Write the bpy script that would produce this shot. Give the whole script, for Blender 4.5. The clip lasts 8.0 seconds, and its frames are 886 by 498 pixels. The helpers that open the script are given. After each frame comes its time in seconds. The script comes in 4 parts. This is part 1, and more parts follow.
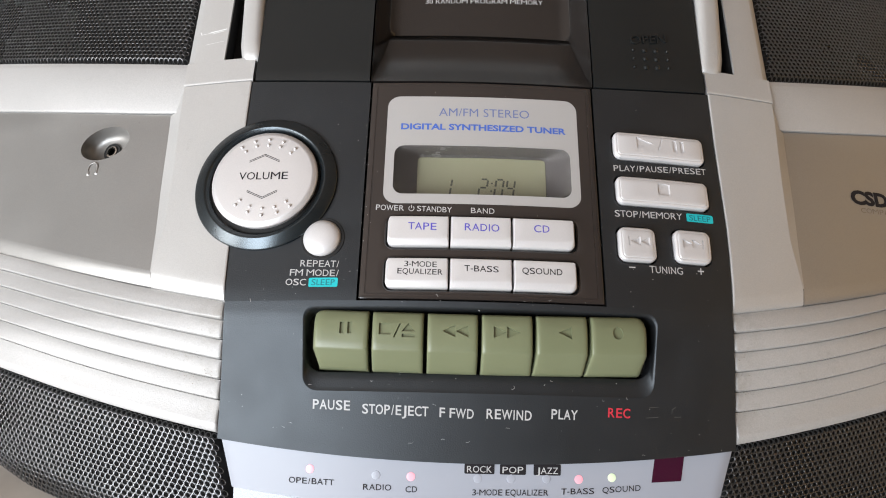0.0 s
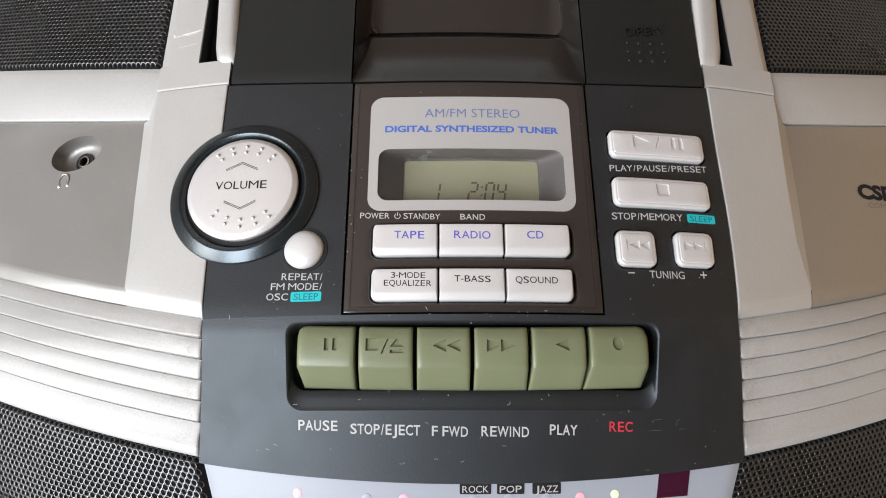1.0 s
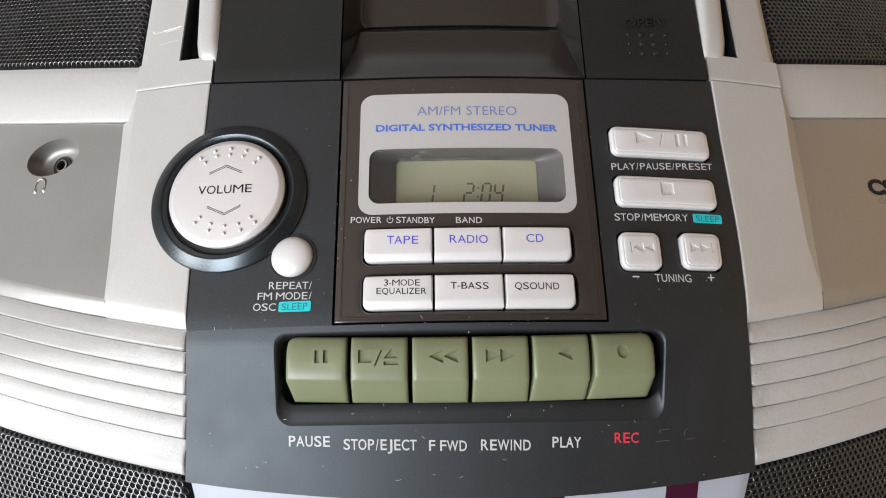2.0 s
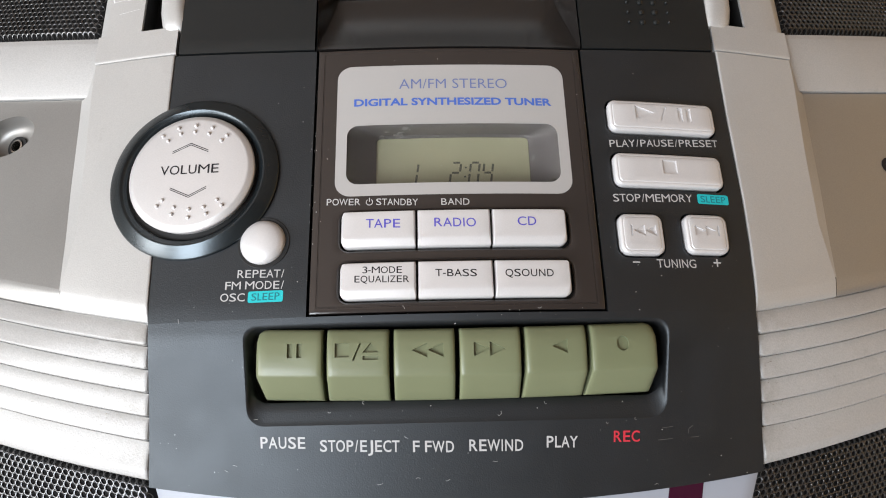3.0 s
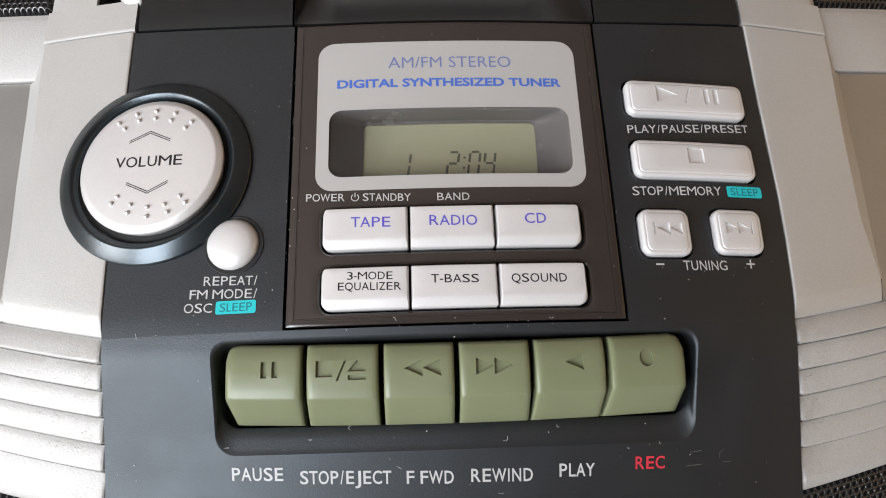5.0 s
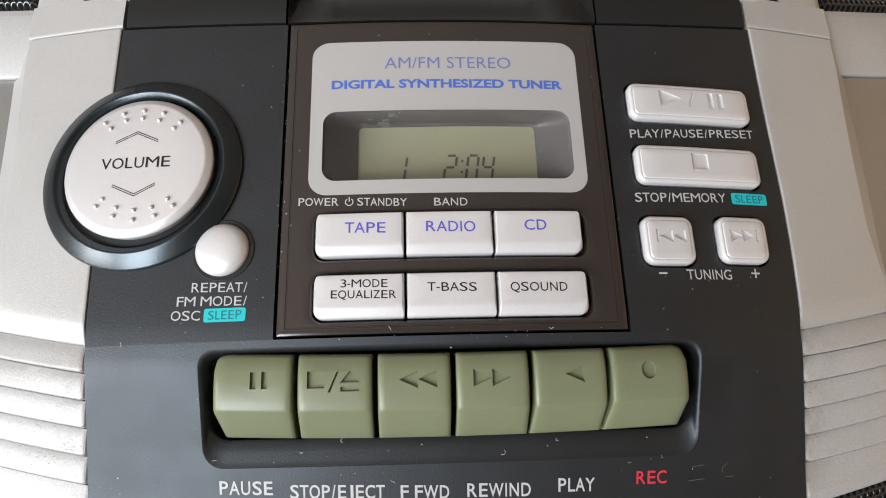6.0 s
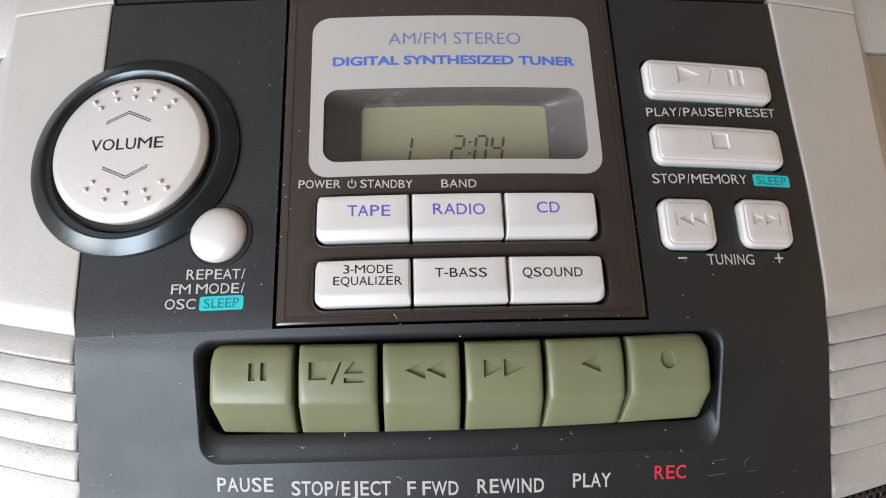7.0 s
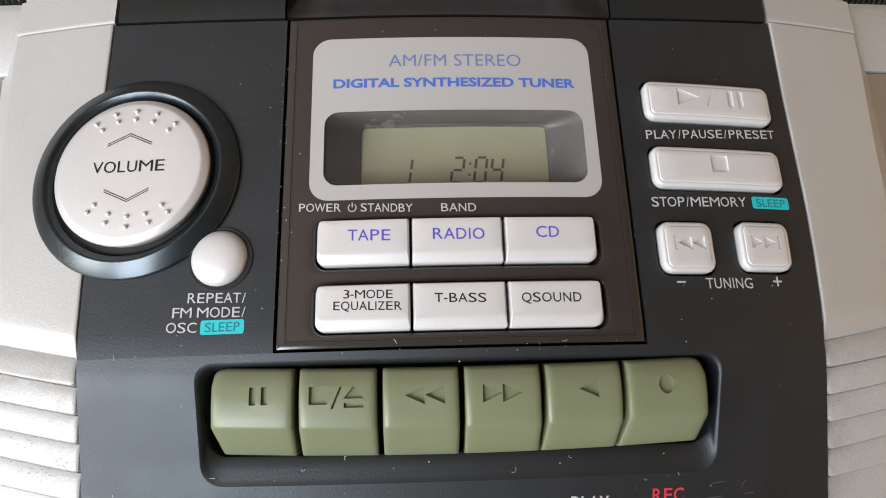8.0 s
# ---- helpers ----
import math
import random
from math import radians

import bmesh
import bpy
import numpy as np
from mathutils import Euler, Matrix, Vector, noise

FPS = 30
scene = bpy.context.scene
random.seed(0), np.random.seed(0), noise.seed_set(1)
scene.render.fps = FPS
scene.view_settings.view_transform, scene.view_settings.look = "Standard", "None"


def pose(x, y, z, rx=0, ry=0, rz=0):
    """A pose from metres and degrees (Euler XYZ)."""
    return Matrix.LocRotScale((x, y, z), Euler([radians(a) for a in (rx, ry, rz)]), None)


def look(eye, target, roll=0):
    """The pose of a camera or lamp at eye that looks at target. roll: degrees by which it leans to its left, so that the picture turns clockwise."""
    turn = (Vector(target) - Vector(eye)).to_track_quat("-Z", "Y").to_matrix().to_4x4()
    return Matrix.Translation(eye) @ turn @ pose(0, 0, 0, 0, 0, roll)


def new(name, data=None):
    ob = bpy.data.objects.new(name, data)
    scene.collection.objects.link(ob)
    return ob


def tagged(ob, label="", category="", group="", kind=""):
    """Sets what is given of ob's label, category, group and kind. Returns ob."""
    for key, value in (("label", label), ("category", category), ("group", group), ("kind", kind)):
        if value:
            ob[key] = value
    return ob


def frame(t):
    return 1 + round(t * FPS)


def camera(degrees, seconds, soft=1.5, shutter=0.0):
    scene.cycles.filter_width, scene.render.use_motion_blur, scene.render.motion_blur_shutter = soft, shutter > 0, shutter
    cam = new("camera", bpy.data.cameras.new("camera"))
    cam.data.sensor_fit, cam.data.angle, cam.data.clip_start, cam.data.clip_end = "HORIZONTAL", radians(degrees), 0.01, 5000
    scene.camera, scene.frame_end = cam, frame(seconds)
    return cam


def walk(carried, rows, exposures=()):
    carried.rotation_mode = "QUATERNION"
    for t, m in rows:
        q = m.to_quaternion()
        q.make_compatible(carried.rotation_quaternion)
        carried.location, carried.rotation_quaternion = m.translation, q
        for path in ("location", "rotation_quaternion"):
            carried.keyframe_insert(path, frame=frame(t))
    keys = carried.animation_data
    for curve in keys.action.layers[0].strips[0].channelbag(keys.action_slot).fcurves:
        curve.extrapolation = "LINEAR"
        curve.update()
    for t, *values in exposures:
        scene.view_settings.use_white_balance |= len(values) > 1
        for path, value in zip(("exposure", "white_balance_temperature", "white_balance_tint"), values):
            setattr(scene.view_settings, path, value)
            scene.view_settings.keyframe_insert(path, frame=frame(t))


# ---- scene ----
cam = camera(66.15, 8.0, soft=1.05)
# device frame in millimetres: u to the right, v up along the control panel, depth away from the viewer
BASE = 0.088
DEV = pose(0, 0, BASE, -45, 0, 0)
ROWS = [
    (0.0, -14.24, -206.43, -41.06, 105.767, -1.316, -0.939),
    (0.5, -13.89, -202.97, -37.56, 106.100, -0.458, -1.162),
    (1.0, -11.45, -197.01, -33.78, 105.290, 0.050, -0.752),
    (1.5, -11.82, -193.49, -30.36, 104.934, 0.516, -0.721),
    (3.0, -8.75, -173.20, -25.25, 103.787, 1.303, -1.459),
    (3.5, -7.67, -165.78, -24.18, 103.516, 1.626, -1.254),
    (4.0, -7.13, -161.96, -20.94, 103.527, 1.883, -1.629),
    (4.5, -7.87, -156.22, -19.07, 103.261, 1.890, -1.641),
    (6.0, -9.04, -147.41, -15.15, 103.115, 1.506, -2.454),
    (6.5, -8.48, -144.61, -14.01, 103.008, 1.597, -2.338),
    (7.0, -10.23, -139.61, -15.29, 102.563, 1.672, -2.353),
    (7.5, -11.27, -140.16, -13.22, 102.448, 1.620, -2.314),
    (8.0, -9.83, -141.53, -9.55, 102.172, 1.527, -2.280),
]
walk(cam, [(t, DEV @ pose(x / 1000, y / 1000, z / 1000, rx, ry, rz)) for t, x, y, z, rx, ry, rz in ROWS],
     exposures=[(0, 0.12), (3, 0.10), (6, 0.05), (8, 0.04)])

# ---- light ----
world = bpy.data.worlds.new("world")
scene.world = world
world.use_nodes = True
wn = world.node_tree
sky = wn.nodes.new("ShaderNodeTexSky")
sky.sky_type, sky.sun_disc = "NISHITA", False
sky.sun_elevation, sky.sun_rotation = radians(40), radians(200)
wn.nodes["Background"].inputs[1].default_value = 0.1
wn.links.new(sky.outputs[0], wn.nodes["Background"].inputs[0])

# a west window and a glazed south door near the corner: (from, to) along the wall, (sill, head)
WEST, SOUTH, SILL, DOOR = (-1.65, -0.60), (-1.95, -0.75), (-0.55, 0.85), (-0.70, 1.10)


def window_light(name, eye, target, wide, high, watts, colour):
    lamp = bpy.data.lights.new(name, "AREA")
    lamp.shape, lamp.size, lamp.size_y, lamp.energy, lamp.color = "RECTANGLE", wide, high, watts, colour
    new(name, lamp).matrix_world = look(eye, target)


WMID, DMID = sum(SILL) / 2, sum(DOOR) / 2
window_light("window_light_west", (-2.19, sum(WEST) / 2, WMID), (0, sum(WEST) / 2, WMID), 1.0, 1.35, 58, (0.95, 0.95, 0.96))
window_light("window_light_south", (sum(SOUTH) / 2, -1.79, DMID), (sum(SOUTH) / 2, 0, DMID), 1.15, 1.75, 97, (0.84, 0.91, 1.0))


# ---- materials ----
def mat(name, col, rough=0.4, metal=0.0, grain=0.0, scale=2500, vary=0.08, coat=0.0, vscale=35, spec=0.5, glow=None, speck=0.0, stain=0.0, dirt=0.0):
    m = bpy.data.materials.new(name)
    m.use_nodes = True
    nt = m.node_tree
    n, l = nt.nodes, nt.links
    b = n["Principled BSDF"]
    b.inputs["Roughness"].default_value = rough
    b.inputs["Metallic"].default_value = metal
    b.inputs["Specular IOR Level"].default_value = spec
    b.inputs["Coat Weight"].default_value = coat
    b.inputs["Coat Roughness"].default_value = 0.06
    tc = n.new("ShaderNodeTexCoord")
    big = n.new("ShaderNodeTexNoise")
    big.inputs["Scale"].default_value, big.inputs["Detail"].default_value = vscale, 5
    fine = n.new("ShaderNodeTexNoise")
    fine.inputs["Scale"].default_value, fine.inputs["Detail"].default_value = scale, 2
    for t in (big, fine):
        l.new(tc.outputs["Object"], t.inputs["Vector"])
    mix = n.new("ShaderNodeMix")
    mix.data_type = "RGBA"
    mix.inputs[6].default_value = (*[c * (1 - vary) for c in col], 1)
    mix.inputs[7].default_value = (*[min(1, c * (1 + vary)) for c in col], 1)
    l.new(big.outputs["Fac"], mix.inputs[0])
    out = mix.outputs[2]
    if speck:
        mix2 = n.new("ShaderNodeMix")
        mix2.data_type, mix2.blend_type = "RGBA", "MULTIPLY"
        ramp = n.new("ShaderNodeMapRange")
        ramp.inputs[1].default_value, ramp.inputs[2].default_value = 0.3, 0.7
        ramp.inputs[3].default_value, ramp.inputs[4].default_value = 1 - speck, 1.0
        l.new(fine.outputs["Fac"], ramp.inputs[0])
        mix2.inputs[0].default_value = 1
        l.new(out, mix2.inputs[6])
        l.new(ramp.outputs[0], mix2.inputs[7])
        out = mix2.outputs[2]
    if stain:
        spot = n.new("ShaderNodeTexNoise")
        spot.inputs["Scale"].default_value, spot.inputs["Detail"].default_value, spot.inputs["Roughness"].default_value = 55, 9, 0.75
        l.new(tc.outputs["Object"], spot.inputs["Vector"])
        cut = n.new("ShaderNodeMapRange")
        cut.inputs[1].default_value, cut.inputs[2].default_value, cut.inputs[4].default_value = 0.60, 0.80, stain
        l.new(spot.outputs["Fac"], cut.inputs[0])
        mix3 = n.new("ShaderNodeMix")
        mix3.data_type = "RGBA"
        mix3.inputs[7].default_value = (0.20, 0.17, 0.13, 1)
        l.new(cut.outputs[0], mix3.inputs[0])
        l.new(out, mix3.inputs[6])
        out = mix3.outputs[2]
    if dirt:
        sep, far, away = n.new("ShaderNodeSeparateXYZ"), n.new("ShaderNodeMath"), n.new("ShaderNodeMapRange")
        blot, cut2, both, mix4 = n.new("ShaderNodeTexNoise"), n.new("ShaderNodeMapRange"), n.new("ShaderNodeMath"), n.new("ShaderNodeMix")
        far.operation, both.operation, mix4.data_type = "ABSOLUTE", "MULTIPLY", "RGBA"
        away.inputs[1].default_value, away.inputs[2].default_value, away.inputs[3].default_value, away.inputs[4].default_value = 0.080, 0.094, 1, 0
        blot.inputs["Scale"].default_value, blot.inputs["Detail"].default_value, blot.inputs["Roughness"].default_value = 160, 6, 0.7
        cut2.inputs[1].default_value, cut2.inputs[2].default_value, cut2.inputs[4].default_value = 0.44, 0.72, dirt
        mix4.inputs[7].default_value = (0.16, 0.13, 0.085, 1)
        l.new(tc.outputs["Object"], sep.inputs[0])
        l.new(sep.outputs[0], far.inputs[0])
        l.new(far.outputs[0], away.inputs[0])
        l.new(tc.outputs["Object"], blot.inputs["Vector"])
        l.new(blot.outputs["Fac"], cut2.inputs[0])
        l.new(away.outputs[0], both.inputs[0])
        l.new(cut2.outputs[0], both.inputs[1])
        l.new(both.outputs[0], mix4.inputs[0])
        l.new(out, mix4.inputs[6])
        out = mix4.outputs[2]
    l.new(out, b.inputs["Base Color"])
    rr = n.new("ShaderNodeMapRange")
    rr.inputs[3].default_value, rr.inputs[4].default_value = rough * 0.85, min(1, rough * 1.15)
    l.new(big.outputs["Fac"], rr.inputs[0])
    l.new(rr.outputs[0], b.inputs["Roughness"])
    if grain:
        bump = n.new("ShaderNodeBump")
        bump.inputs["Strength"].default_value, bump.inputs["Distance"].default_value = grain, 0.0002
        l.new(fine.outputs["Fac"], bump.inputs["Height"])
        l.new(bump.outputs[0], b.inputs["Normal"])
    if glow:
        b.inputs["Emission Color"].default_value, b.inputs["Emission Strength"].default_value = (*glow[:3], 1), glow[3]
    return m


BLACK = mat("black_plastic", (0.0095, 0.0100, 0.0112), 0.50, grain=0.26, scale=2600, vary=0.22, vscale=90, spec=0.66)
LIDBLACK = mat("lid_plastic", (0.010, 0.0115, 0.0118), 0.38, grain=0.16, scale=2800, vary=0.15, spec=0.38)
SMOKE = mat("smoky_gloss_plastic", (0.014, 0.012, 0.011), 0.16, vary=0.2, spec=0.8)
PLATE = mat("gloss_window_plate", (0.026, 0.021, 0.019), 0.16, vary=0.2, spec=0.68)
SILVER = mat("silver_paint", (0.525, 0.516, 0.498), 0.46, metal=0.38, stain=0.3, grain=0.2, scale=2600, vary=0.05, speck=0.10)
# same silver paint, darkened to stand in for the outer face's dim reflection
SILVER_SHADED = mat("silver_paint_shaded", (0.37, 0.362, 0.348), 0.38, metal=0.65, grain=0.13, scale=2600, vary=0.05, speck=0.10)
RIB = mat("silver_paint_rib", (0.49, 0.48, 0.465), 0.50, metal=0.22, stain=0.35, dirt=0.5, grain=0.32, scale=2200, vary=0.06, speck=0.14)
BUTTON = mat("button_silver", (0.665, 0.65, 0.645), 0.34, metal=0.25, grain=0.1, scale=3000, vary=0.03, speck=0.05)
KNOB = mat("knob_pearl", (0.62, 0.60, 0.59), 0.40, metal=0.35, grain=0.12, scale=2800, vary=0.03, speck=0.06)
BEZEL = mat("bezel_charcoal", (0.007, 0.010, 0.012), 0.27, grain=0.05, scale=3000, vary=0.12, spec=0.8)
OLIVE = mat("olive_key_plastic", (0.168, 0.184, 0.104), 0.37, spec=0.5, vary=0.08, grain=0.03, scale=1800, vscale=60)
BEZEL.node_tree.nodes["Principled BSDF"].inputs["Specular Tint"].default_value = (0.82, 0.93, 1.0, 1)
BLACK.node_tree.nodes["Principled BSDF"].inputs["Specular Tint"].default_value = (0.86, 0.94, 1.0, 1)
DARK = mat("dark_gap", (0.006, 0.006, 0.006), 0.7, vary=0.2)
LABEL = mat("silver_label", (0.455, 0.445, 0.435), 0.4, metal=0.2, vary=0.03, coat=0.6, speck=0.04, scale=4000)
FUNNEL = mat("display_surround", (0.075, 0.068, 0.064), 0.26, vary=0.1)
LCD = mat("lcd_glass", (0.265, 0.25, 0.16), 0.3, vary=0.04, vscale=60)
SEG = mat("lcd_segment", (0.055, 0.053, 0.038), 0.4)
WHITE = mat("white_ink", (0.46, 0.455, 0.455), 0.5, vary=0.05)
INK = mat("black_ink", (0.022, 0.02, 0.022), 0.7, spec=0.1)
BLUE = mat("blue_ink", (0.055, 0.13, 0.48), 0.45)
PALEBLUE = mat("pale_blue_ink", (0.13, 0.17, 0.36), 0.45)
VIOLET = mat("violet_ink", (0.09, 0.075, 0.46), 0.45)
RED = mat("red_ink", (0.55, 0.035, 0.055), 0.45)
TEAL = mat("teal_ink", (0.01, 0.47, 0.50), 0.45, vary=0.03)
TEALINK = mat("dark_teal_ink", (0.01, 0.16, 0.19), 0.45)
STRIP = mat("strip_blue_silver", (0.34, 0.36, 0.41), 0.42, metal=0.0, vary=0.03)
MAROON = mat("infrared_window", (0.045, 0.006, 0.022), 0.12)
LEDON = mat("led_red", (0.85, 0.38, 0.45), 0.3, glow=(1.0, 0.42, 0.5, 0.28))
LEDGREEN = mat("led_green", (0.75, 0.85, 0.6), 0.3, glow=(0.7, 1.0, 0.6, 0.12))
LEDOFF = mat("led_off", (0.38, 0.40, 0.455), 0.35)
MESH = mat("grille_metal", (0.128, 0.128, 0.130), 0.28, metal=0.9, vary=0.2)
CLOTH = mat("speaker_cloth", (0.010, 0.010, 0.010), 0.9)
CHROME = mat("jack_metal", (0.5, 0.48, 0.45), 0.25, metal=1.0)
RUBBER = mat("rubber", (0.02, 0.02, 0.02), 0.8)
LINT = mat("lint", (0.52, 0.51, 0.50), 0.8)
SCUFF = mat("scuff", (0.74, 0.74, 0.72), 0.6)
GRIME = mat("grime", (0.24, 0.21, 0.17), 0.7, vary=0.4, vscale=400)
WALL = mat("wall_paint", (0.34, 0.31, 0.27), 0.8, grain=0.2, scale=300, vary=0.05, vscale=3)
WARMWALL = mat("warm_wall_paint", (0.84, 0.56, 0.27), 0.8, grain=0.2, scale=300, vary=0.08, vscale=3)
DIMWALL = mat("unseen_dark_wall", (0.07, 0.055, 0.045), 0.8, grain=0.2, scale=300, vary=0.08, vscale=3)
CEIL = mat("ceiling_paint", (0.42, 0.345, 0.295), 0.85, grain=0.2, scale=300, vary=0.05, vscale=3)
FLOOR = mat("floor_wood", (0.20, 0.14, 0.09), 0.5, vary=0.3, vscale=6)
TABLE = mat("table_stone", (0.55, 0.50, 0.44), 0.5, grain=0.15, scale=500, vary=0.25, vscale=60)
GLASS = bpy.data.materials.new("clear_pane")
GLASS.use_nodes = True
gb = GLASS.node_tree.nodes["Principled BSDF"]
gb.inputs["Transmission Weight"].default_value, gb.inputs["Roughness"].default_value, gb.inputs["IOR"].default_value = 1.0, 0.03, 1.3


# ---- shape helpers ----
def lin(x, pts):
    if x <= pts[0][0]:
        return pts[0][1]
    for (a, b), (c, d) in zip(pts, pts[1:]):
        if x <= c:
            return b + (d - b) * (x - a) / (c - a)
    return pts[-1][1]


def base_depth(v):
    return lin(v, [(-100, 22), (-60, 14.6), (-50, 12.2), (-40, 9.6), (-32, 7.2), (-22, 3.7), (-14, 0.4), (-8, -2.1), (-4, -3.4), (0, -4.1), (3, -4.1), (79, 3.8), (200, 16)])


def bow(v):
    return lin(v, [(-40, 0.0013), (0, 0.0015), (79, 0.0012)])


def depth(u, v):
    return base_depth(v) + bow(v) * u * u


def pinch(u, v):
    """The seam beside the control panel draws in a little at the crease."""
    a = lin(abs(u), [(62, 0), (78, 1), (84, 1), (118, 0)])
    if not a:
        return u
    if u > 0:
        return u - a * lin(v, [(-36, -0.1), (-25, -0.1), (-18, 0.15), (-12, 0.6), (-5, 0.95), (0, 0.95), (3, 0.7), (9, 0.15), (20, -0.4), (31, -0.6), (60, 0)])
    return u + a * lin(v, [(-40, 0), (-26, 0.25), (-13, 0.55), (-5, 0.7), (0, 0.6), (6, 0.35), (18, 0)])


def P(u, v, h=0.0):
    """World place of the point (u, v) of the device's skin, h millimetres proud of it."""
    u = pinch(u, v)
    return DEV @ Vector((u / 1000, (depth(u, v) - h) / 1000, v / 1000))


BACK = DEV.to_3x3() @ Vector((0, 0.001, 0))  # one millimetre into the device


def part(name, bm, material, parent, label="", smooth=35):
    if bm.faces:
        bmesh.ops.recalc_face_normals(bm, faces=bm.faces)
    me = bpy.data.meshes.new(name)
    bm.to_mesh(me)
    bm.free()
    me.materials.append(material)
    if smooth:
        me.polygons.foreach_set("use_smooth", [True] * len(me.polygons))
        me.set_sharp_from_angle(angle=radians(smooth))
    ob = new(name, me)
    ob.parent = parent
    return tagged(ob, label)


def thing(name, label, category, kind="", place=(0, 0, 0)):
    ob = new(name)
    ob.location = place
    return tagged(ob, label, category, kind=kind)


def grid(bm, n, m, f):
    """Sheet of n by m cells; f(s, t) gives (u, v, h) for s, t from 0 to 1."""
    vs = [[bm.verts.new(P(*f(i / n, j / m))) for j in range(m + 1)] for i in range(n + 1)]
    for i in range(n):
        for j in range(m):
            bm.faces.new((vs[i][j], vs[i + 1][j], vs[i + 1][j + 1], vs[i][j + 1]))
    return vs


def sheet(bm, u0, u1, v0, v1, h=0.0, step=2.5):
    n, m = max(1, math.ceil((u1 - u0) / step)), max(1, math.ceil((v1 - v0) / step))
    grid(bm, n, m, lambda s, t: (u0 + (u1 - u0) * s, v0 + (v1 - v0) * t, h))


def skirt(bm, mm):
    """Turn the free edges of a sheet into walls that go mm into the device."""
    bmesh.ops.remove_doubles(bm, verts=bm.verts, dist=2e-5)
    made = {}
    for e in [e for e in bm.edges if e.is_boundary]:
        a, b = e.verts
        for w in (a, b):
            if w not in made:
                made[w] = bm.verts.new(w.co + BACK * mm)
        bm.faces.new((a, b, made[b], made[a]))


def rrect(cu, cv, w, h, r, n=6, m=4):
    """Rounded rectangle as (u, v) points; r one radius or four (right-bottom, right-top, left-top, left-bottom)."""
    rs = r if isinstance(r, (tuple, list)) else (r,) * 4
    pts = []
    for k, (sx, sy) in enumerate(((1, -1), (1, 1), (-1, 1), (-1, -1))):
        q = max(rs[k], 0.05)
        ox, oy = cu + sx * (w / 2 - q), cv + sy * (h / 2 - q)
        a0 = -90 + 90 * k
        pts += [(ox + q * math.cos(radians(a0 + 90 * i / n)), oy + q * math.sin(radians(a0 + 90 * i / n))) for i in range(n + 1)]
        nx, ny = ((1, 1), (-1, 1), (-1, -1), (1, -1))[k]
        qn = max(rs[(k + 1) % 4], 0.05)
        a1 = a0 + 90
        end = (cu + nx * (w / 2 - qn) + qn * math.cos(radians(a1)), cv + ny * (h / 2 - qn) + qn * math.sin(radians(a1)))
        st = pts[-1]
        pts += [(st[0] + (end[0] - st[0]) * i / m, st[1] + (end[1] - st[1]) * i / m) for i in range(1, m)]
    return pts


def loop(bm, pts, h):
    return [bm.verts.new(P(u, v, h(u, v) if callable(h) else h)) for u, v in pts]


def bridge(bm, a, b):
    n = len(a)
    for i in range(n):
        bm.faces.new((a[i], a[(i + 1) % n], b[(i + 1) % n], b[i]))


def cell(bm, u0, u1, v0, v1, hole, h=0.0, n=6, m=4, warp=None):
    """Rectangle of skin with a hole of the same point order as rrect(n, m)."""
    per = n + m
    out = []
    for k in range(4):
        c = ((u1, v0), (u1, v1), (u0, v1), (u0, v0))[k]
        for i in range(per):
            x, y = hole[k * per + i]
            first = ((x, v0), (u1, y), (x, v1), (u0, y))[k]
            second = ((u1, y), (x, v1), (u0, y), (x, v0))[k]
            if i <= n // 2:
                px, py = hole[k * per]
                f0 = ((px, v0), (u1, py), (px, v1), (u0, py))[k]
                s = i / (n // 2)
                out.append((f0[0] + (c[0] - f0[0]) * s, f0[1] + (c[1] - f0[1]) * s))
            elif i <= n:
                px, py = hole[k * per + n]
                f1 = ((u1, py), (px, v1), (u0, py), (px, v0))[k]
                s = (i - n // 2) / (n - n // 2)
                out.append((c[0] + (f1[0] - c[0]) * s, c[1] + (f1[1] - c[1]) * s))
            else:
                out.append(second)
    if warp:
        out = [(u * warp(u, v), v) for u, v in out]
    rings = []
    for s in (0, 0.35, 0.7, 1):
        rings.append(loop(bm, [(a[0] + (b[0] - a[0]) * s, a[1] + (b[1] - a[1]) * s) for a, b in zip(hole, out)], h))
    for a, b in zip(rings, rings[1:]):
        bridge(bm, a, b)
    return rings[0]


def stack(bm, shape, levels, closed=True):
    """Pile of loops: shape(inset) gives the outline, levels are (inset, height). Closes the top, and the bottom too."""
    rings = [loop(bm, shape(i), h) for i, h in levels]
    for a, b in zip(rings, rings[1:]):
        bridge(bm, a, b)
    pts = shape(levels[-1][0])
    cu, cv = sum(p[0] for p in pts) / len(pts), sum(p[1] for p in pts) / len(pts)
    last, h = rings[-1], levels[-1][1]
    for s in (0.66, 0.33):
        nxt = loop(bm, [(cu + (a - cu) * s, cv + (b - cv) * s) for a, b in pts], h)
        bridge(bm, last, nxt)
        last = nxt
    mid = bm.verts.new(P(cu, cv, h))
    for i in range(len(last)):
        bm.faces.new((last[i], last[(i + 1) % len(last)], mid))
    if closed:
        bm.faces.new(rings[0])


def pad(cu, cv, w, h, r, levels, n=6, m=4):
    bm = bmesh.new()

    def shape(i):
        rr = tuple(max(0.05, q - i) for q in r) if isinstance(r, tuple) else max(0.05, r - i)
        return rrect(cu, cv, w - 2 * i, h - 2 * i, rr, n, m)
    stack(bm, shape, levels)
    return bm


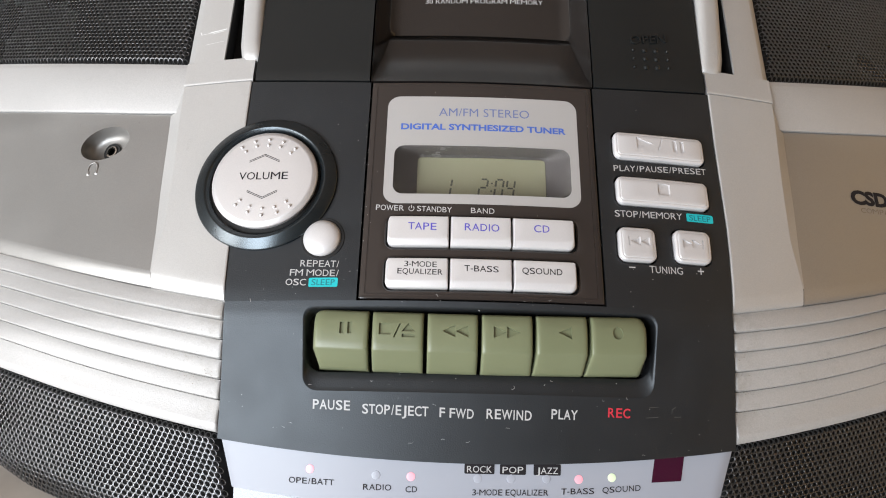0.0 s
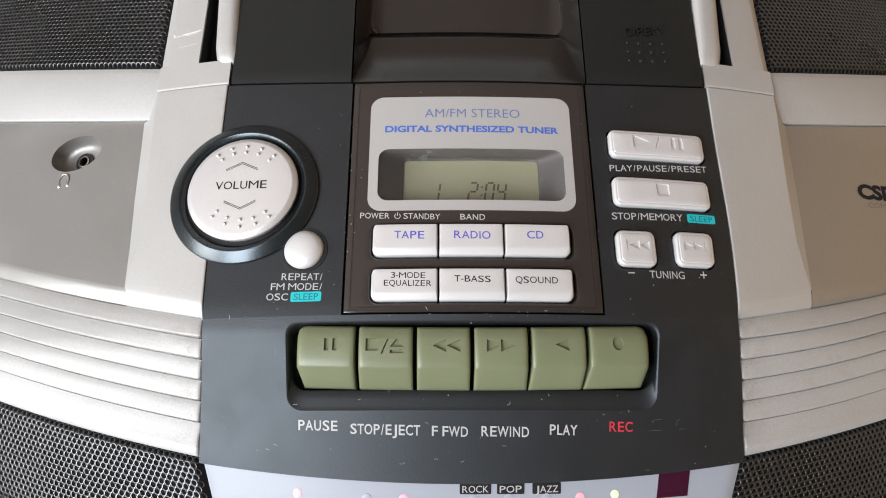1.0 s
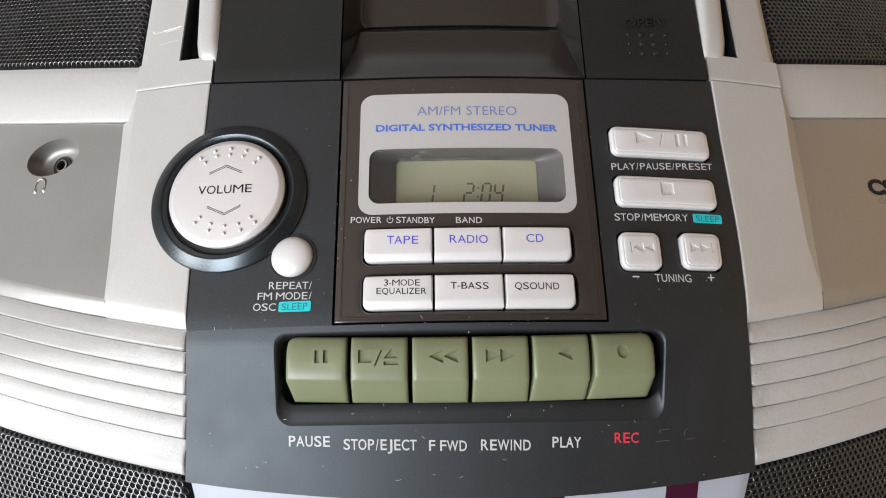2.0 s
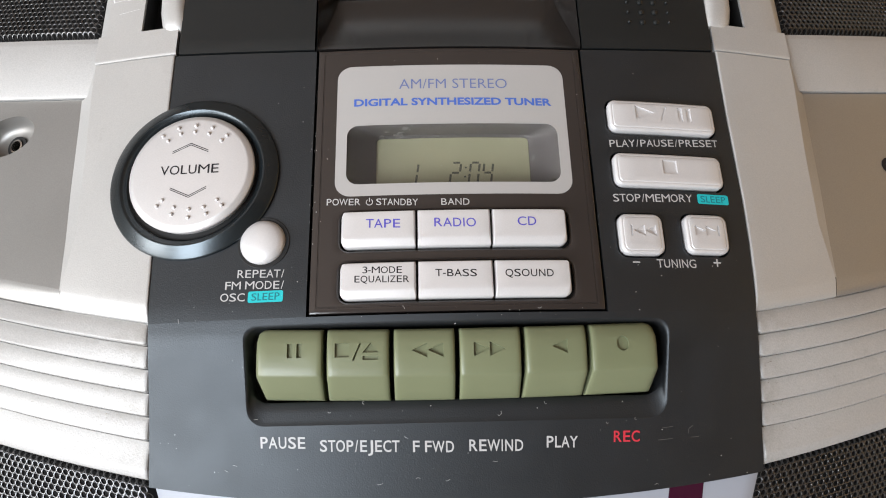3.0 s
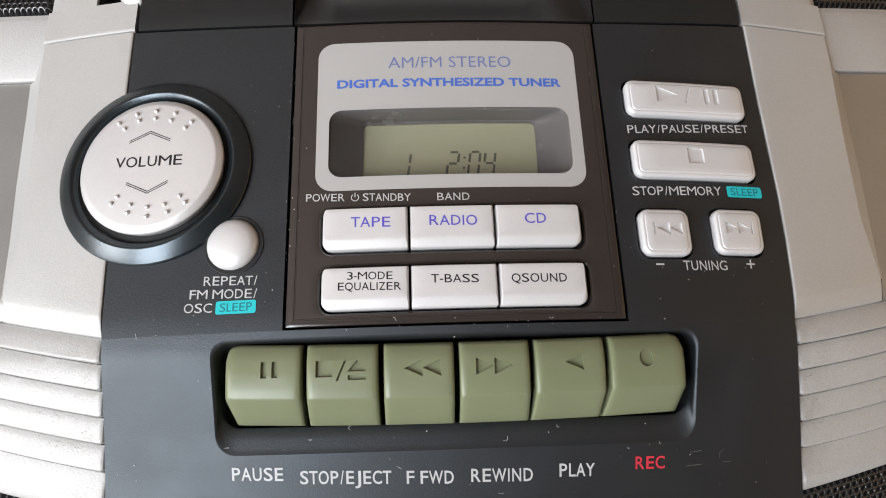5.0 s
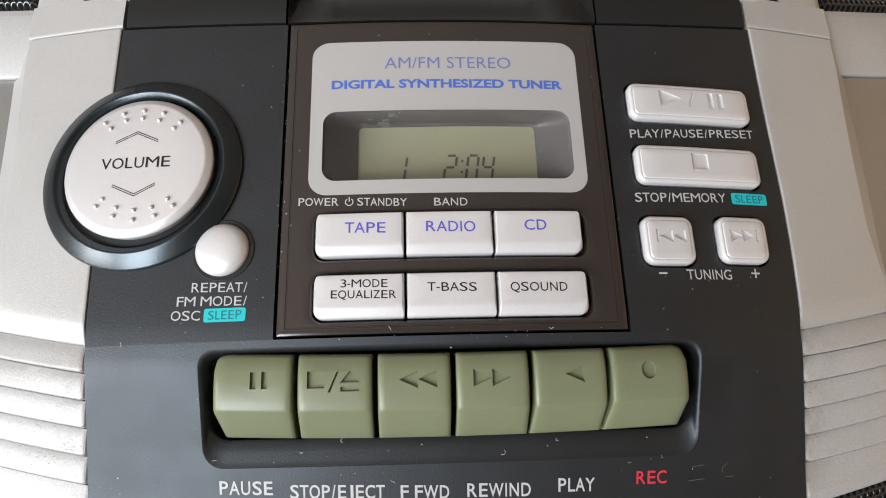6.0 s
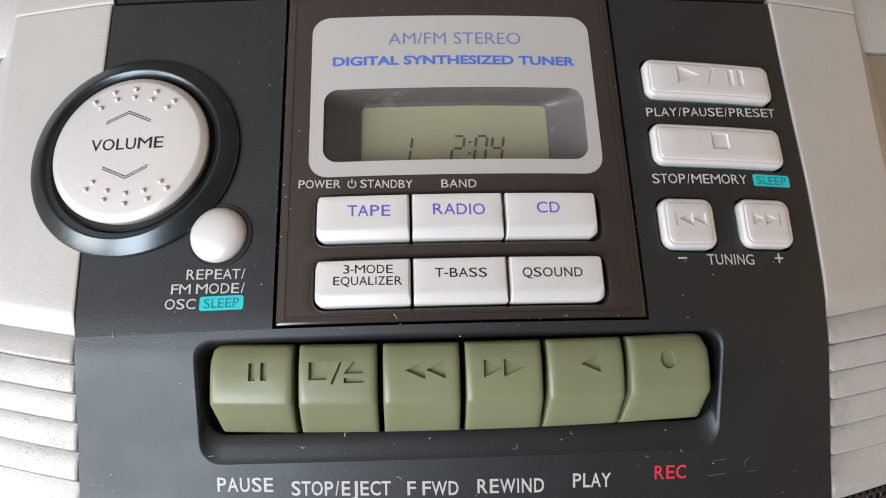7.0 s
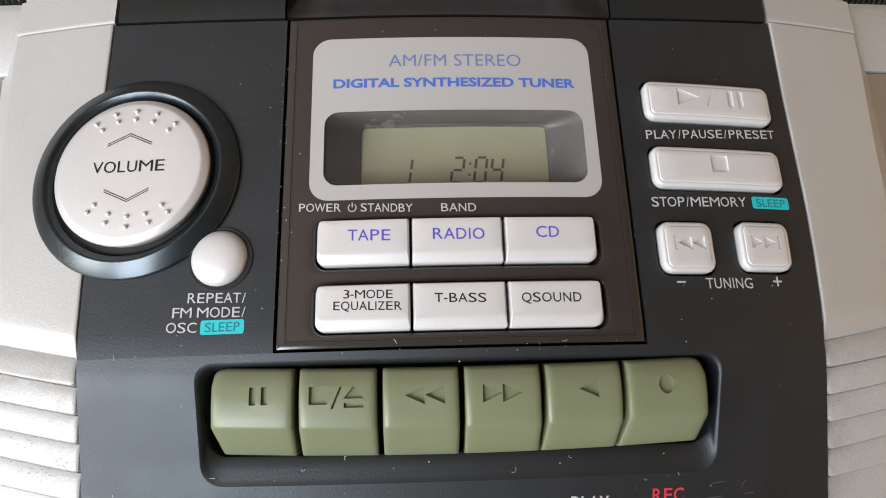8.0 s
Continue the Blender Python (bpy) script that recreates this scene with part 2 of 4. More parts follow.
def disc(cu, cv, levels, n=64, close=True, oval=1.0):
    """Round turned piece: levels are (radius, height)."""
    bm = bmesh.new()
    rings = [loop(bm, [(cu + r * math.cos(2 * math.pi * i / n), cv + oval * r * math.sin(2 * math.pi * i / n)) for i in range(n)], h) for r, h in levels]
    for a, b in zip(rings, rings[1:]):
        bridge(bm, a, b)
    if close:
        mid = bm.verts.new(P(cu, cv, levels[-1][1]))
        for i in range(n):
            bm.faces.new((rings[-1][i], rings[-1][(i + 1) % n], mid))
    return bm


def flat(bm, pts, h):
    """Printed shape on the skin."""
    bm.faces.new(loop(bm, pts, h))


def line(bm, a, b, w, h):
    dx, dy = b[0] - a[0], b[1] - a[1]
    q = math.hypot(dx, dy)
    nx, ny = -dy / q * w / 2, dx / q * w / 2
    flat(bm, [(a[0] + nx, a[1] + ny), (b[0] + nx, b[1] + ny), (b[0] - nx, b[1] - ny), (a[0] - nx, a[1] - ny)], h)


# left and right edge and advance of each grotesque capital, in thousandths of an em
FACE = {"A": (14, 654, 667), "B": (74, 627, 667), "C": (44, 681, 722), "D": (81, 674, 722), "E": (86, 616, 667), "F": (86, 583, 611), "G": (44, 709, 778),
        "I": (91, 188, 278), "J": (17, 428, 500), "K": (76, 663, 667), "L": (76, 537, 556), "M": (50, 850, 900), "N": (76, 646, 722), "O": (36, 742, 778),
        "P": (86, 622, 667), "Q": (36, 742, 778), "R": (88, 684, 722), "S": (49, 620, 667), "T": (14, 597, 611), "U": (79, 644, 722), "V": (20, 647, 667),
        "W": (16, 928, 944), "Y": (14, 653, 667), "Z": (23, 588, 611), "3": (34, 522, 556), "/": (75, 325, 400), "-": (44, 289, 333), "1": (101, 359, 556), "0": (37, 523, 556)}


def glyphs(words, bold, grotesque, track):
    """Flat letters in em units: points, faces; capitals are 0.682 high."""
    verts, faces, pen = [], [], 0.0
    for ch in (words if grotesque else [words]):
        if ch == " ":
            pen += 0.278 + track
            continue
        cu = bpy.data.curves.new("letters", "FONT")
        cu.body, cu.resolution_u, cu.offset = ch, 3, 0 if ch == "M" else bold
        if not grotesque:
            cu.space_character = 1 + track
        ob = bpy.data.objects.new("letters", cu)
        me = bpy.data.meshes.new_from_object(ob)
        bpy.data.objects.remove(ob)
        xs = [q.co.x for q in me.vertices]
        x0, x1 = min(xs), max(xs)
        base = len(verts)
        for q in me.vertices:
            x, y = q.co.x, q.co.y
            if grotesque:
                a, b, _ = FACE[ch]
                x = pen + (a + (b - a) * (x - x0) / (x1 - x0)) / 1000
                if ch == "-":
                    y += 0.04
            verts.append((x, y))
        faces += [[base + k for k in p.vertices] for p in me.polygons]
        if grotesque:
            pen += FACE[ch][2] / 1000 + track
    return verts, faces


def lettering(words, a, b, height, material, parent, h=0.12, name="lettering", bold=0.002, grotesque=True, track=0.0, rise=0.0):
    """Words from the baseline point a to b, with capitals of that height; rise makes them stand proud."""
    verts, faces = glyphs(words, bold, grotesque, track)
    x0, x1 = min(q[0] for q in verts), max(q[0] for q in verts)
    bm = bmesh.new()
    made = []
    for x, y in verts:
        s = (x - x0) / (x1 - x0)
        u, v = a[0] + (b[0] - a[0]) * s, a[1] + (b[1] - a[1]) * s + height * y / 0.682
        made.append(bm.verts.new(P(u, v, h(u, v) if callable(h) else h)))
    for f in faces:
        bm.faces.new([made[k] for k in f])
    if rise:
        bmesh.ops.recalc_face_normals(bm, faces=bm.faces)
        for e in bmesh.ops.extrude_face_region(bm, geom=bm.faces[:])["geom"]:
            if isinstance(e, bmesh.types.BMVert):
                e.co -= BACK * rise
    return part(name, bm, material, parent, smooth=0)


def carve(ob, polys, low, high):
    """Sink flat shapes into a solid part."""
    bm = bmesh.new()
    for pts in polys:
        a, b = loop(bm, pts, low), loop(bm, pts, high)
        bridge(bm, a, b)
        bm.faces.new(a)
        bm.faces.new(b)
    bmesh.ops.recalc_face_normals(bm, faces=bm.faces)
    me = bpy.data.meshes.new("cutter")
    bm.to_mesh(me)
    bm.free()
    cut = new("cutter", me)
    mod = ob.modifiers.new("carve", "BOOLEAN")
    mod.operation, mod.object, mod.solver = "DIFFERENCE", cut, "EXACT"
    made = bpy.data.meshes.new_from_object(ob.evaluated_get(bpy.context.evaluated_depsgraph_get()))
    old = ob.data
    ob.modifiers.clear()
    ob.data = made
    bpy.data.objects.remove(cut)
    if len(made.polygons) < len(old.polygons) // 2:
        ob.data = old
    ob.data.set_sharp_from_angle(angle=radians(35))


def box(bm, x0, x1, y0, y1, z0, z1):
    vs = [bm.verts.new((x, y, z)) for x in (x0, x1) for y in (y0, y1) for z in (z0, z1)]
    for f in ((0, 1, 3, 2), (4, 6, 7, 5), (0, 4, 5, 1), (2, 3, 7, 6), (0, 2, 6, 4), (1, 5, 7, 3)):
        bm.faces.new([vs[i] for i in f])


def slab(name, material, label, x0, x1, y0, y1, z0, z1):
    bm = bmesh.new()
    box(bm, x0, x1, y0, y1, z0, z1)
    return tagged(part(name, bm, material, None, smooth=0), label, name.split("_")[0], kind="structure")


# ---- the room ----
X0, X1, Y0, Y1, Z0, Z1 = -2.2, 2.0, -1.8, 2.2, -0.74, 1.75
slab("floor", FLOOR, "brown wooden floor under the table", X0 - 0.2, X1 + 0.2, Y0 - 0.2, Y1 + 0.2, Z0 - 0.1, Z0)
slab("ceiling", CEIL, "warm grey plain ceiling of the room", X0 - 0.2, X1 + 0.2, Y0 - 0.2, Y1 + 0.2, Z1, Z1 + 0.1)
slab("wall_east", WARMWALL, "plain warm brown painted wall", X1, X1 + 0.2, Y0 - 0.2, Y1 + 0.2, Z0, Z1)
# out of view; its dark colour is set only to darken what the lid reflects
slab("wall_north", DIMWALL, "unseen wall, made very dark brown to blacken the lid reflection", X0, X1, Y1, Y1 + 0.2, Z0, Z1)
for name, (lo_, hi_), (sill, head), turned in (("wall_west", WEST, SILL, False), ("wall_south", SOUTH, DOOR, True)):
    bm = bmesh.new()
    ends = (X0, X1) if turned else (Y0 - 0.2, Y1 + 0.2)
    for p, q, z0, z1 in ((ends[0], lo_, Z0, Z1), (hi_, ends[1], Z0, Z1), (lo_, hi_, Z0, sill), (lo_, hi_, head, Z1)):
        if turned:
            box(bm, p, q, Y0 - 0.2, Y0, z0, z1)
        else:
            box(bm, X0 - 0.2, X0, p, q, z0, z1)
    tagged(part(name, bm, WALL, None, smooth=0), "plain beige painted wall with a window opening", "wall", kind="structure")

table = thing("table", "beige speckled stone tabletop under the stereo", "table", place=(0, 0, Z0))
bm = bmesh.new()
box(bm, -0.75, 0.75, -0.42, 0.48, -0.035 - Z0, -0.0 - Z0)
bmesh.ops.bevel(bm, geom=bm.edges[:], offset=0.006, segments=3, affect="EDGES")
part("tabletop", bm, TABLE, table)
for x in (-0.68, 0.68):
    for y in (-0.35, 0.41):
        bm = bmesh.new()
        box(bm, x - 0.03, x + 0.03, y - 0.03, y + 0.03, 0, -0.035 - Z0)
        bmesh.ops.bevel(bm, geom=bm.edges[:], offset=0.004, segments=2, affect="EDGES")
        part("leg", bm, FLOOR, table)

# ---- the stereo ----
stereo = thing("portable_stereo", "silver and black portable CD cassette stereo on a table", "stereo")

# inner hull: closes the device behind its skin, down to the table
bm = bmesh.new()
rings = []
US = [-226, -210, -190, -170, -150, -130, -110, -90, -60, -30, 0, 30, 60, 90, 110, 130, 150, 170, 190, 210, 226]
for u in US:
    foot = -80 if abs(u) < 84 else -36 + 0.22 * (abs(u) - 84)
    row = [P(u, 168 + (foot - 168) * i / 24, -12 - (5 if abs(u) > 220 else 0)) for i in range(25)]
    row = [q if q.z > 0.010 else Vector((q.x, q.y, 0.010)) for q in row]
    low = row[-1]
    row += [Vector((low.x, low.y + 0.045, 0.009)), Vector((low.x, 0.215, 0.009)), Vector((low.x, 0.225, 0.05)), Vector((low.x, 0.215, min(0.13, row[0].z + 0.005)))]
    rings.append([bm.verts.new(q) for q in row])
for a, b in zip(rings, rings[1:]):
    bridge(bm, a, b)
bm.faces.new(rings[0])
bm.faces.new(rings[-1])
part("hull", bm, DARK, stereo, "dark inner shell")
for x in (-0.15, 0.15):
    for y in (0.06, 0.18):
        bm = bmesh.new()
        bmesh.ops.create_cone(bm, cap_ends=True, segments=24, radius1=0.011, radius2=0.012, depth=0.010, matrix=Matrix.Translation((x, y, 0.005)))
        part("rubber_foot", bm, RUBBER, stereo)

EDGE = 81.2  # half width of the black control panel


def spread(u, v):
    return 1 + (0.0006 if u > 0 else 0.0003) * max(0, -v)


def edge(v, side):
    return EDGE * spread(side, v)


def panel_bottom(u):
    return -47.6 + 5.7 * (u / 82) ** 2


# black control panel with its openings
BTN = [(60.25, 56.1, 31.9, 9.7, 2.2), (59.9, 39.4, 31.6, 9.8, 2.2), (49.6, 20.5, 12.3, 11.4, 2.4), (68.3, 21.0, 12.3, 11.2, 2.4)]
def seam(u):
    return 77.6 + 0.00048 * u * u


WU, WV0, WV1 = 38.4, -0.3, 78.2
bm = bmesh.new()
grid(bm, 17, 32, lambda s, t: (-EDGE + (EDGE - WU) * s, WV0 + (seam(-EDGE + (EDGE - WU) * s) - 0.25 - WV0) * t, 0))
hole = [rrect(b[0], b[1], b[2] + 1.3, b[3] + 1.3, b[4] + 0.5) for b in BTN]
cell(bm, WU, EDGE, 47.5, 63, hole[0])
cell(bm, WU, EDGE, 29.5, 47.5, hole[1])
cell(bm, WU, 59, 13, 29.5, hole[2])
cell(bm, 59, EDGE, 13, 29.5, hole[3])
sheet(bm, WU, EDGE, WV0, 13)
grid(bm, 17, 7, lambda s, t: (WU + (EDGE - WU) * s, 63 + (seam(WU + (EDGE - WU) * s) - 0.25 - 63) * t, 0))
RECESS = rrect(0, -14.4, 109.6, 25.0, (4.5, 3.5, 3.5, 4.5), 6, 20)
cell(bm, -EDGE, EDGE, -30, WV0, RECESS, 0.0, 6, 20, spread)
grid(bm, 60, 12, lambda s, t: (edge(-30 - 11.6 * t, s - 0.5) * (2 * s - 1), -30 + (panel_bottom(82 * (2 * s - 1)) + 30) * t, 0))
skirt(bm, 5)
panel = part("control_panel", bm, BLACK, stereo, "matt black plastic control panel")

# key well
bm = bmesh.new()


def well(i, low=0):
    return [(u, v + (low if v < -14 else 0)) for u, v in rrect(0, -14.4, 109.6 - 2 * i, 25.0 - 2 * i, (4.5, 3.5, 3.5, 4.5), 6, 20)]


rings = [loop(bm, RECESS, 0.02), loop(bm, well(0.2), -0.08), loop(bm, well(0.45, 0.1), -0.3), loop(bm, well(0.65, 0.8), -0.65), loop(bm, well(0.75, 2.4), -1.3), loop(bm, well(0.85, 4.4), -2.2), loop(bm, well(0.95, 4.9), -2.9), loop(bm, well(1.1, 5.2), -9.0)]
for a, b in zip(rings, rings[1:]):
    bridge(bm, a, b)
part("key_well", bm, BLACK, panel, "black recess round the keys")

# tuner window plate
bm = bmesh.new()
W1, W0 = WU - 0.7, WV0 + 0.6
ROW1 = rrect(-0.1, 22.1, 61.8, 12.2, 3.1, 6, 12)
ROW2 = rrect(-0.1, 8.3, 61.8, 12.0, 3.1, 6, 12)
CUT = rrect(0.1, 44.3, 58.2, 17.7, 3.2, 6, 12)
F1, F0, FT = W1 - 2.1, W0 + 1.75, WV1 - 1.7
for low_v, high_v, cv, h0, hole_b in ((F0, 15.2, 8.3, 12.0, ROW2), (15.2, 28.6, 22.1, 12.2, ROW1)):
    ring = cell(bm, -F1, F1, low_v, high_v, hole_b, 0.1, 6, 12)
    for inset, hh in ((0.25, 0.02), (0.55, -0.25), (0.72, -0.7), (0.78, -2.4)):
        nxt = loop(bm, rrect(-0.1, cv, 61.8 - 2 * inset, h0 - 2 * inset, 3.1 - inset, 6, 12), hh)
        bridge(bm, ring, nxt)
        ring = nxt
sheet(bm, -F1, F1, 28.6, 32.2, 0.1)
cell(bm, -F1, F1, 32.2, 60, CUT, 0.1, 6, 12)
sheet(bm, -F1, F1, 60, FT, 0.1)
borders = [loop(bm, rrect(0, (a0 + b0) / 2, 2 * w0, b0 - a0, 0.05, 2, 24), h0) for w0, a0, b0, h0 in ((F1, F0, FT, 0.1), (F1 + 0.1, F0 - 0.1, FT + 0.1, -0.02), (F1 + 0.3, F0 - 0.3, FT + 0.3, -0.02), (F1 + 0.4, F0 - 0.4, FT + 0.4, 0.1), (W1 - 0.22, W0 + 0.22, WV1 - 0.5, 0.1), (W1 - 0.06, W0 + 0.06, WV1 - 0.36, 0.02), (W1, W0, WV1 - 0.3, -0.4))]
for a0, b0 in zip(borders, borders[1:]):
    bridge(bm, a0, b0)
skirt(bm, 4)
plate = part("tuner_window", bm, PLATE, stereo, "glossy dark brown window plate of the tuner")
bm = bmesh.new()
LAB = rrect(0.1, 52.1, 64.2, 40.2, 4.2, 6, 12)
rings = [loop(bm, [(a[0] + (b[0] - a[0]) * s, a[1] + (b[1] - a[1]) * s) for a, b in zip(LAB, CUT)], 0.16) for s in (0, 0.25, 0.5, 0.75, 1)]
for a, b in zip(rings, rings[1:]):
    bridge(bm, a, b)
lab = part("label_plate", bm, LABEL, plate, "silver label with a window for the display")
bm = bmesh.new()
rings = [loop(bm, rrect(0.1, 44.3, 58.2, 17.7, 3.2), 0.12), loop(bm, rrect(0.1, 44.3, 57.6, 17.1, 3.0), -0.7),
         loop(bm, rrect(0.4, 44.7, 45.0, 17.3, 1.8), -8.2), loop(bm, rrect(0.4, 44.8, 43.6, 16.0, 1.4), -8.6), loop(bm, rrect(0.4, 44.8, 43.4, 15.8, 1.2), -9.4)]
for a, b in zip(rings, rings[1:]):
    bridge(bm, a, b)
part("display_surround", bm, FUNNEL, plate, "dark grey funnel round the display")
bm = bmesh.new()
sheet(bm, -22, 23, 36, 53.5, -9.2)
lcd = part("display", bm, LCD, plate, "olive grey liquid crystal display")
bm = bmesh.new()
for segs, u in (("bc", -12.6), ("abged", -0.6), ("abcdef", 4.7), ("fgbc", 8.5)):
    w, hh, b0 = 2.5, 6.2, 38.4
    pts = {"tl": (0, hh), "tr": (w, hh), "ml": (0, hh / 2), "mr": (w, hh / 2), "bl": (0, 0), "br": (w, 0)}
    ends = {"a": "tl tr", "b": "tr mr", "c": "mr br", "d": "bl br", "e": "ml bl", "f": "tl ml", "g": "ml mr"}
    for s in segs:
        p, q = [pts[k] for k in ends[s].split()]
        p, q = [(u + x + (y - 3) * 0.15 + 0.27, b0 + y) for x, y in (p, q)]
        k = 0.12
        line(bm, (p[0] + (q[0] - p[0]) * k, p[1] + (q[1] - p[1]) * k), (q[0] + (p[0] - q[0]) * k, q[1] + (p[1] - q[1]) * k), 0.62, -9.1)
for v in (40.3, 43.1):
    line(bm, (3.15 + (v - 38) * 0.09, v), (3.7 + (v - 38) * 0.09, v), 0.55, -9.1)
part("digits", bm, SEG, lcd, "dark segments showing 1 and 2:04")
bm = bmesh.new()
stack(bm, lambda i: rrect(0.1, 44.3, 58.0 - 2 * i, 17.5 - 2 * i, 3.1 - i), [(0, -0.9), (0, -0.3)])
pane = part("clear_pane", bm, GLASS, plate, "clear plastic pane over the display")
pane.visible_shadow = False

lettering("AM/FM STEREO", (-14.6, 64.5), (15.9, 64.4), 3.1, PALEBLUE, lab, 0.22, bold=-0.006, grotesque=False)
lettering("DIGITAL SYNTHESIZED TUNER", (-27.2, 59.3), (28.2, 59.0), 2.15, BLUE, lab, 0.22, bold=0.03, grotesque=False)
lettering("POWER", (-34.0, 29.7), (-25.0, 29.4), 1.85, WHITE, plate, 0.16)
lettering("STANDBY", (-20.8, 29.3), (-9.7, 28.9), 1.85, WHITE, plate, 0.16)
lettering("BAND", (-3.6, 28.9), (3.9, 28.8), 1.85, WHITE, plate, 0.16)
bm = bmesh.new()
for k in range(14):
    a, b = radians(125 + 290 * k / 14), radians(125 + 290 * (k + 1) / 14)
    line(bm, (-22.6 + 0.85 * math.cos(a), 30.2 + 0.85 * math.sin(a)), (-22.6 + 0.85 * math.cos(b), 30.2 + 0.85 * math.sin(b)), 0.22, 0.16)
line(bm, (-22.6, 30.3), (-22.6, 31.4), 0.22, 0.16)
part("power_sign", bm, WHITE, plate, smooth=0)

# tuner buttons
BEV = [(0.0, -3.0), (0.0, 0.75), (0.1, 1.05), (0.28, 1.28), (1.15, 1.93), (1.35, 2.03), (1.6, 2.05)]
for name, cv, h, words in (("source_button", 22.2, 9.9, ("TAPE", "RADIO", "CD")), ("sound_button", 8.3, 9.6, ("3-MODE", "T-BASS", "QSOUND"))):
    for k, (cu, w, r) in enumerate(((-20.15, 19.3, (0.4, 0.4, 2.0, 2.0)), (-0.45, 19.0, 0.4), (19.35, 19.6, (2.0, 2.0, 0.4, 0.4)))):
        bm = bmesh.new()

        def shape(i, cu=cu, w=w, r=r, cv=cv, h=h):
            rr = tuple(max(0.05, q - i) for q in r) if isinstance(r, tuple) else max(0.05, r - i)
            k0 = i * 1.6  # the lower edge slopes more
            return rrect(cu, cv + k0 * 0.45, w - 2 * i * 0.35, h - k0 * 1.2, rr)
        stack(bm, shape, BEV)
        b = part(name, bm, BUTTON, stereo, "silver push button lettered " + words[k])
        top = 2.09
        if words[k] == "3-MODE":
            lettering("3-MODE", (-24.0, 10.15), (-14.0, 9.95), 1.75, INK, b, top)
            lettering("EQUALIZER", (-26.0, 7.8), (-12.2, 7.5), 1.75, INK, b, top)
        else:
            a, q, hh, m = {"TAPE": ((-23.3, 22.4), (-14.4, 22.2), 2.4, VIOLET), "RADIO": ((-5.6, 22.3), (5.2, 22.1), 2.4, VIOLET), "CD": ((16.1, 22.4), (21.0, 22.4), 2.4, VIOLET),
                           "T-BASS": ((-5.6, 8.9), (4.9, 8.7), 1.9, INK), "QSOUND": ((12.1, 8.6), (24.5, 8.5), 1.95, INK)}[words[k]]
            lettering(words[k], a, q, hh, m, b, top)
bm = bmesh.new()
sheet(bm, -32, 32, 2, 28.5, -2.6)
part("button_backing", bm, DARK, plate)


# transport buttons on the right
def tri(cu, cv, w, h, way=1):
    return [(cu - way * w / 2, cv - h / 2), (cu + way * w / 2, cv), (cu - way * w / 2, cv + h / 2)][::way]


def bar(cu, cv, w, h, lean=0.0):
    return [(cu - w / 2 - lean, cv - h / 2), (cu + w / 2 - lean, cv - h / 2), (cu + w / 2 + lean, cv + h / 2), (cu - w / 2 + lean, cv + h / 2)]


RB = [(0.0, -3.0), (0.0, 0.9), (0.15, 1.4), (0.5, 1.75), (0.9, 1.85), (1.05, 1.8), (1.2, 2.0), (1.5, 2.1)]
SIGNS = [[tri(55.0, 57.0, 5.8, 4.4), bar(60.4, 56.9, 0.6, 4.2, 0.8), bar(65.6, 56.9, 1.4, 4.2), bar(68.2, 56.9, 1.4, 4.2)],
         [bar(60.1, 40.2, 4.2, 4.0)],
         [bar(46.6, 21.3, 0.5, 3.1), tri(48.8, 21.3, 3.2, 3.0, -1), tri(52.0, 21.3, 3.0, 3.0, -1)],
         [tri(66.2, 21.8, 2.9, 2.9), tri(69.3, 21.8, 2.9, 2.9), bar(71.4, 21.8, 0.5, 3.0)]]
for (cu, cv, w, h, r), polys, word in zip(BTN, SIGNS, ("play and pause", "stop", "previous", "next")):
    b = part("transport_button", pad(cu, cv, w, h, r, RB), BUTTON, stereo, "silver raised push button with sunken %s sign" % word)
    carve(b, polys, 1.65, 4)
bm = bmesh.new()
sheet(bm, 40, 79, 12, 63, -3.6)
part("button_backing", bm, DARK, panel)
lettering("PLAY/PAUSE/PRESET", (43.9, 46.5), (76.7, 48.2), 2.15, WHITE, panel)
lettering("STOP/MEMORY", (43.1, 30.0), (66.1, 30.6), 2.25, WHITE, panel)
lettering("TUNING", (53.2, 11.5), (64.4, 11.6), 2.3, WHITE, panel)
bm = bmesh.new()
line(bm, (46.5, 12.9), (48.5, 12.9), 0.4, 0.09)
part("minus_sign", bm, WHITE, panel, smooth=0)
bm = bmesh.new()
flat(bm, [(70.7 + x, 13.2 + y) for x, y in ((-1.1, -0.2), (-0.2, -0.2), (-0.2, -1.1), (0.2, -1.1), (0.2, -0.2), (1.1, -0.2), (1.1, 0.2), (0.2, 0.2), (0.2, 1.1), (-0.2, 1.1), (-0.2, 0.2), (-1.1, 0.2))], 0.09)
part("plus_sign", bm, WHITE, panel, smooth=0)


def tag(cu, cv, w, h):
    bm = bmesh.new()
    flat(bm, rrect(cu, cv, w, h, 0.5, 4, 3), 0.08)
    t = part("sleep_tag", bm, TEAL, panel, "printed turquoise tag", smooth=0)
    lettering("SLEEP", (cu - w * 0.40, cv - 0.95), (cu + w * 0.40, cv - 0.95), 1.9, TEALINK, t, 0.12)


tag(72.2, 31.7, 9.2, 2.9)
tag(-49.1, 5.4, 9.2, 3.0)
lettering("REPEAT/", (-56.9, 10.7), (-44.5, 10.3), 2.1, WHITE, panel)
lettering("FM MODE/", (-60.0, 7.7), (-44.4, 7.3), 2.1, WHITE, panel)
lettering("OSC", (-61.1, 4.6), (-54.5, 4.4), 2.1, WHITE, panel)

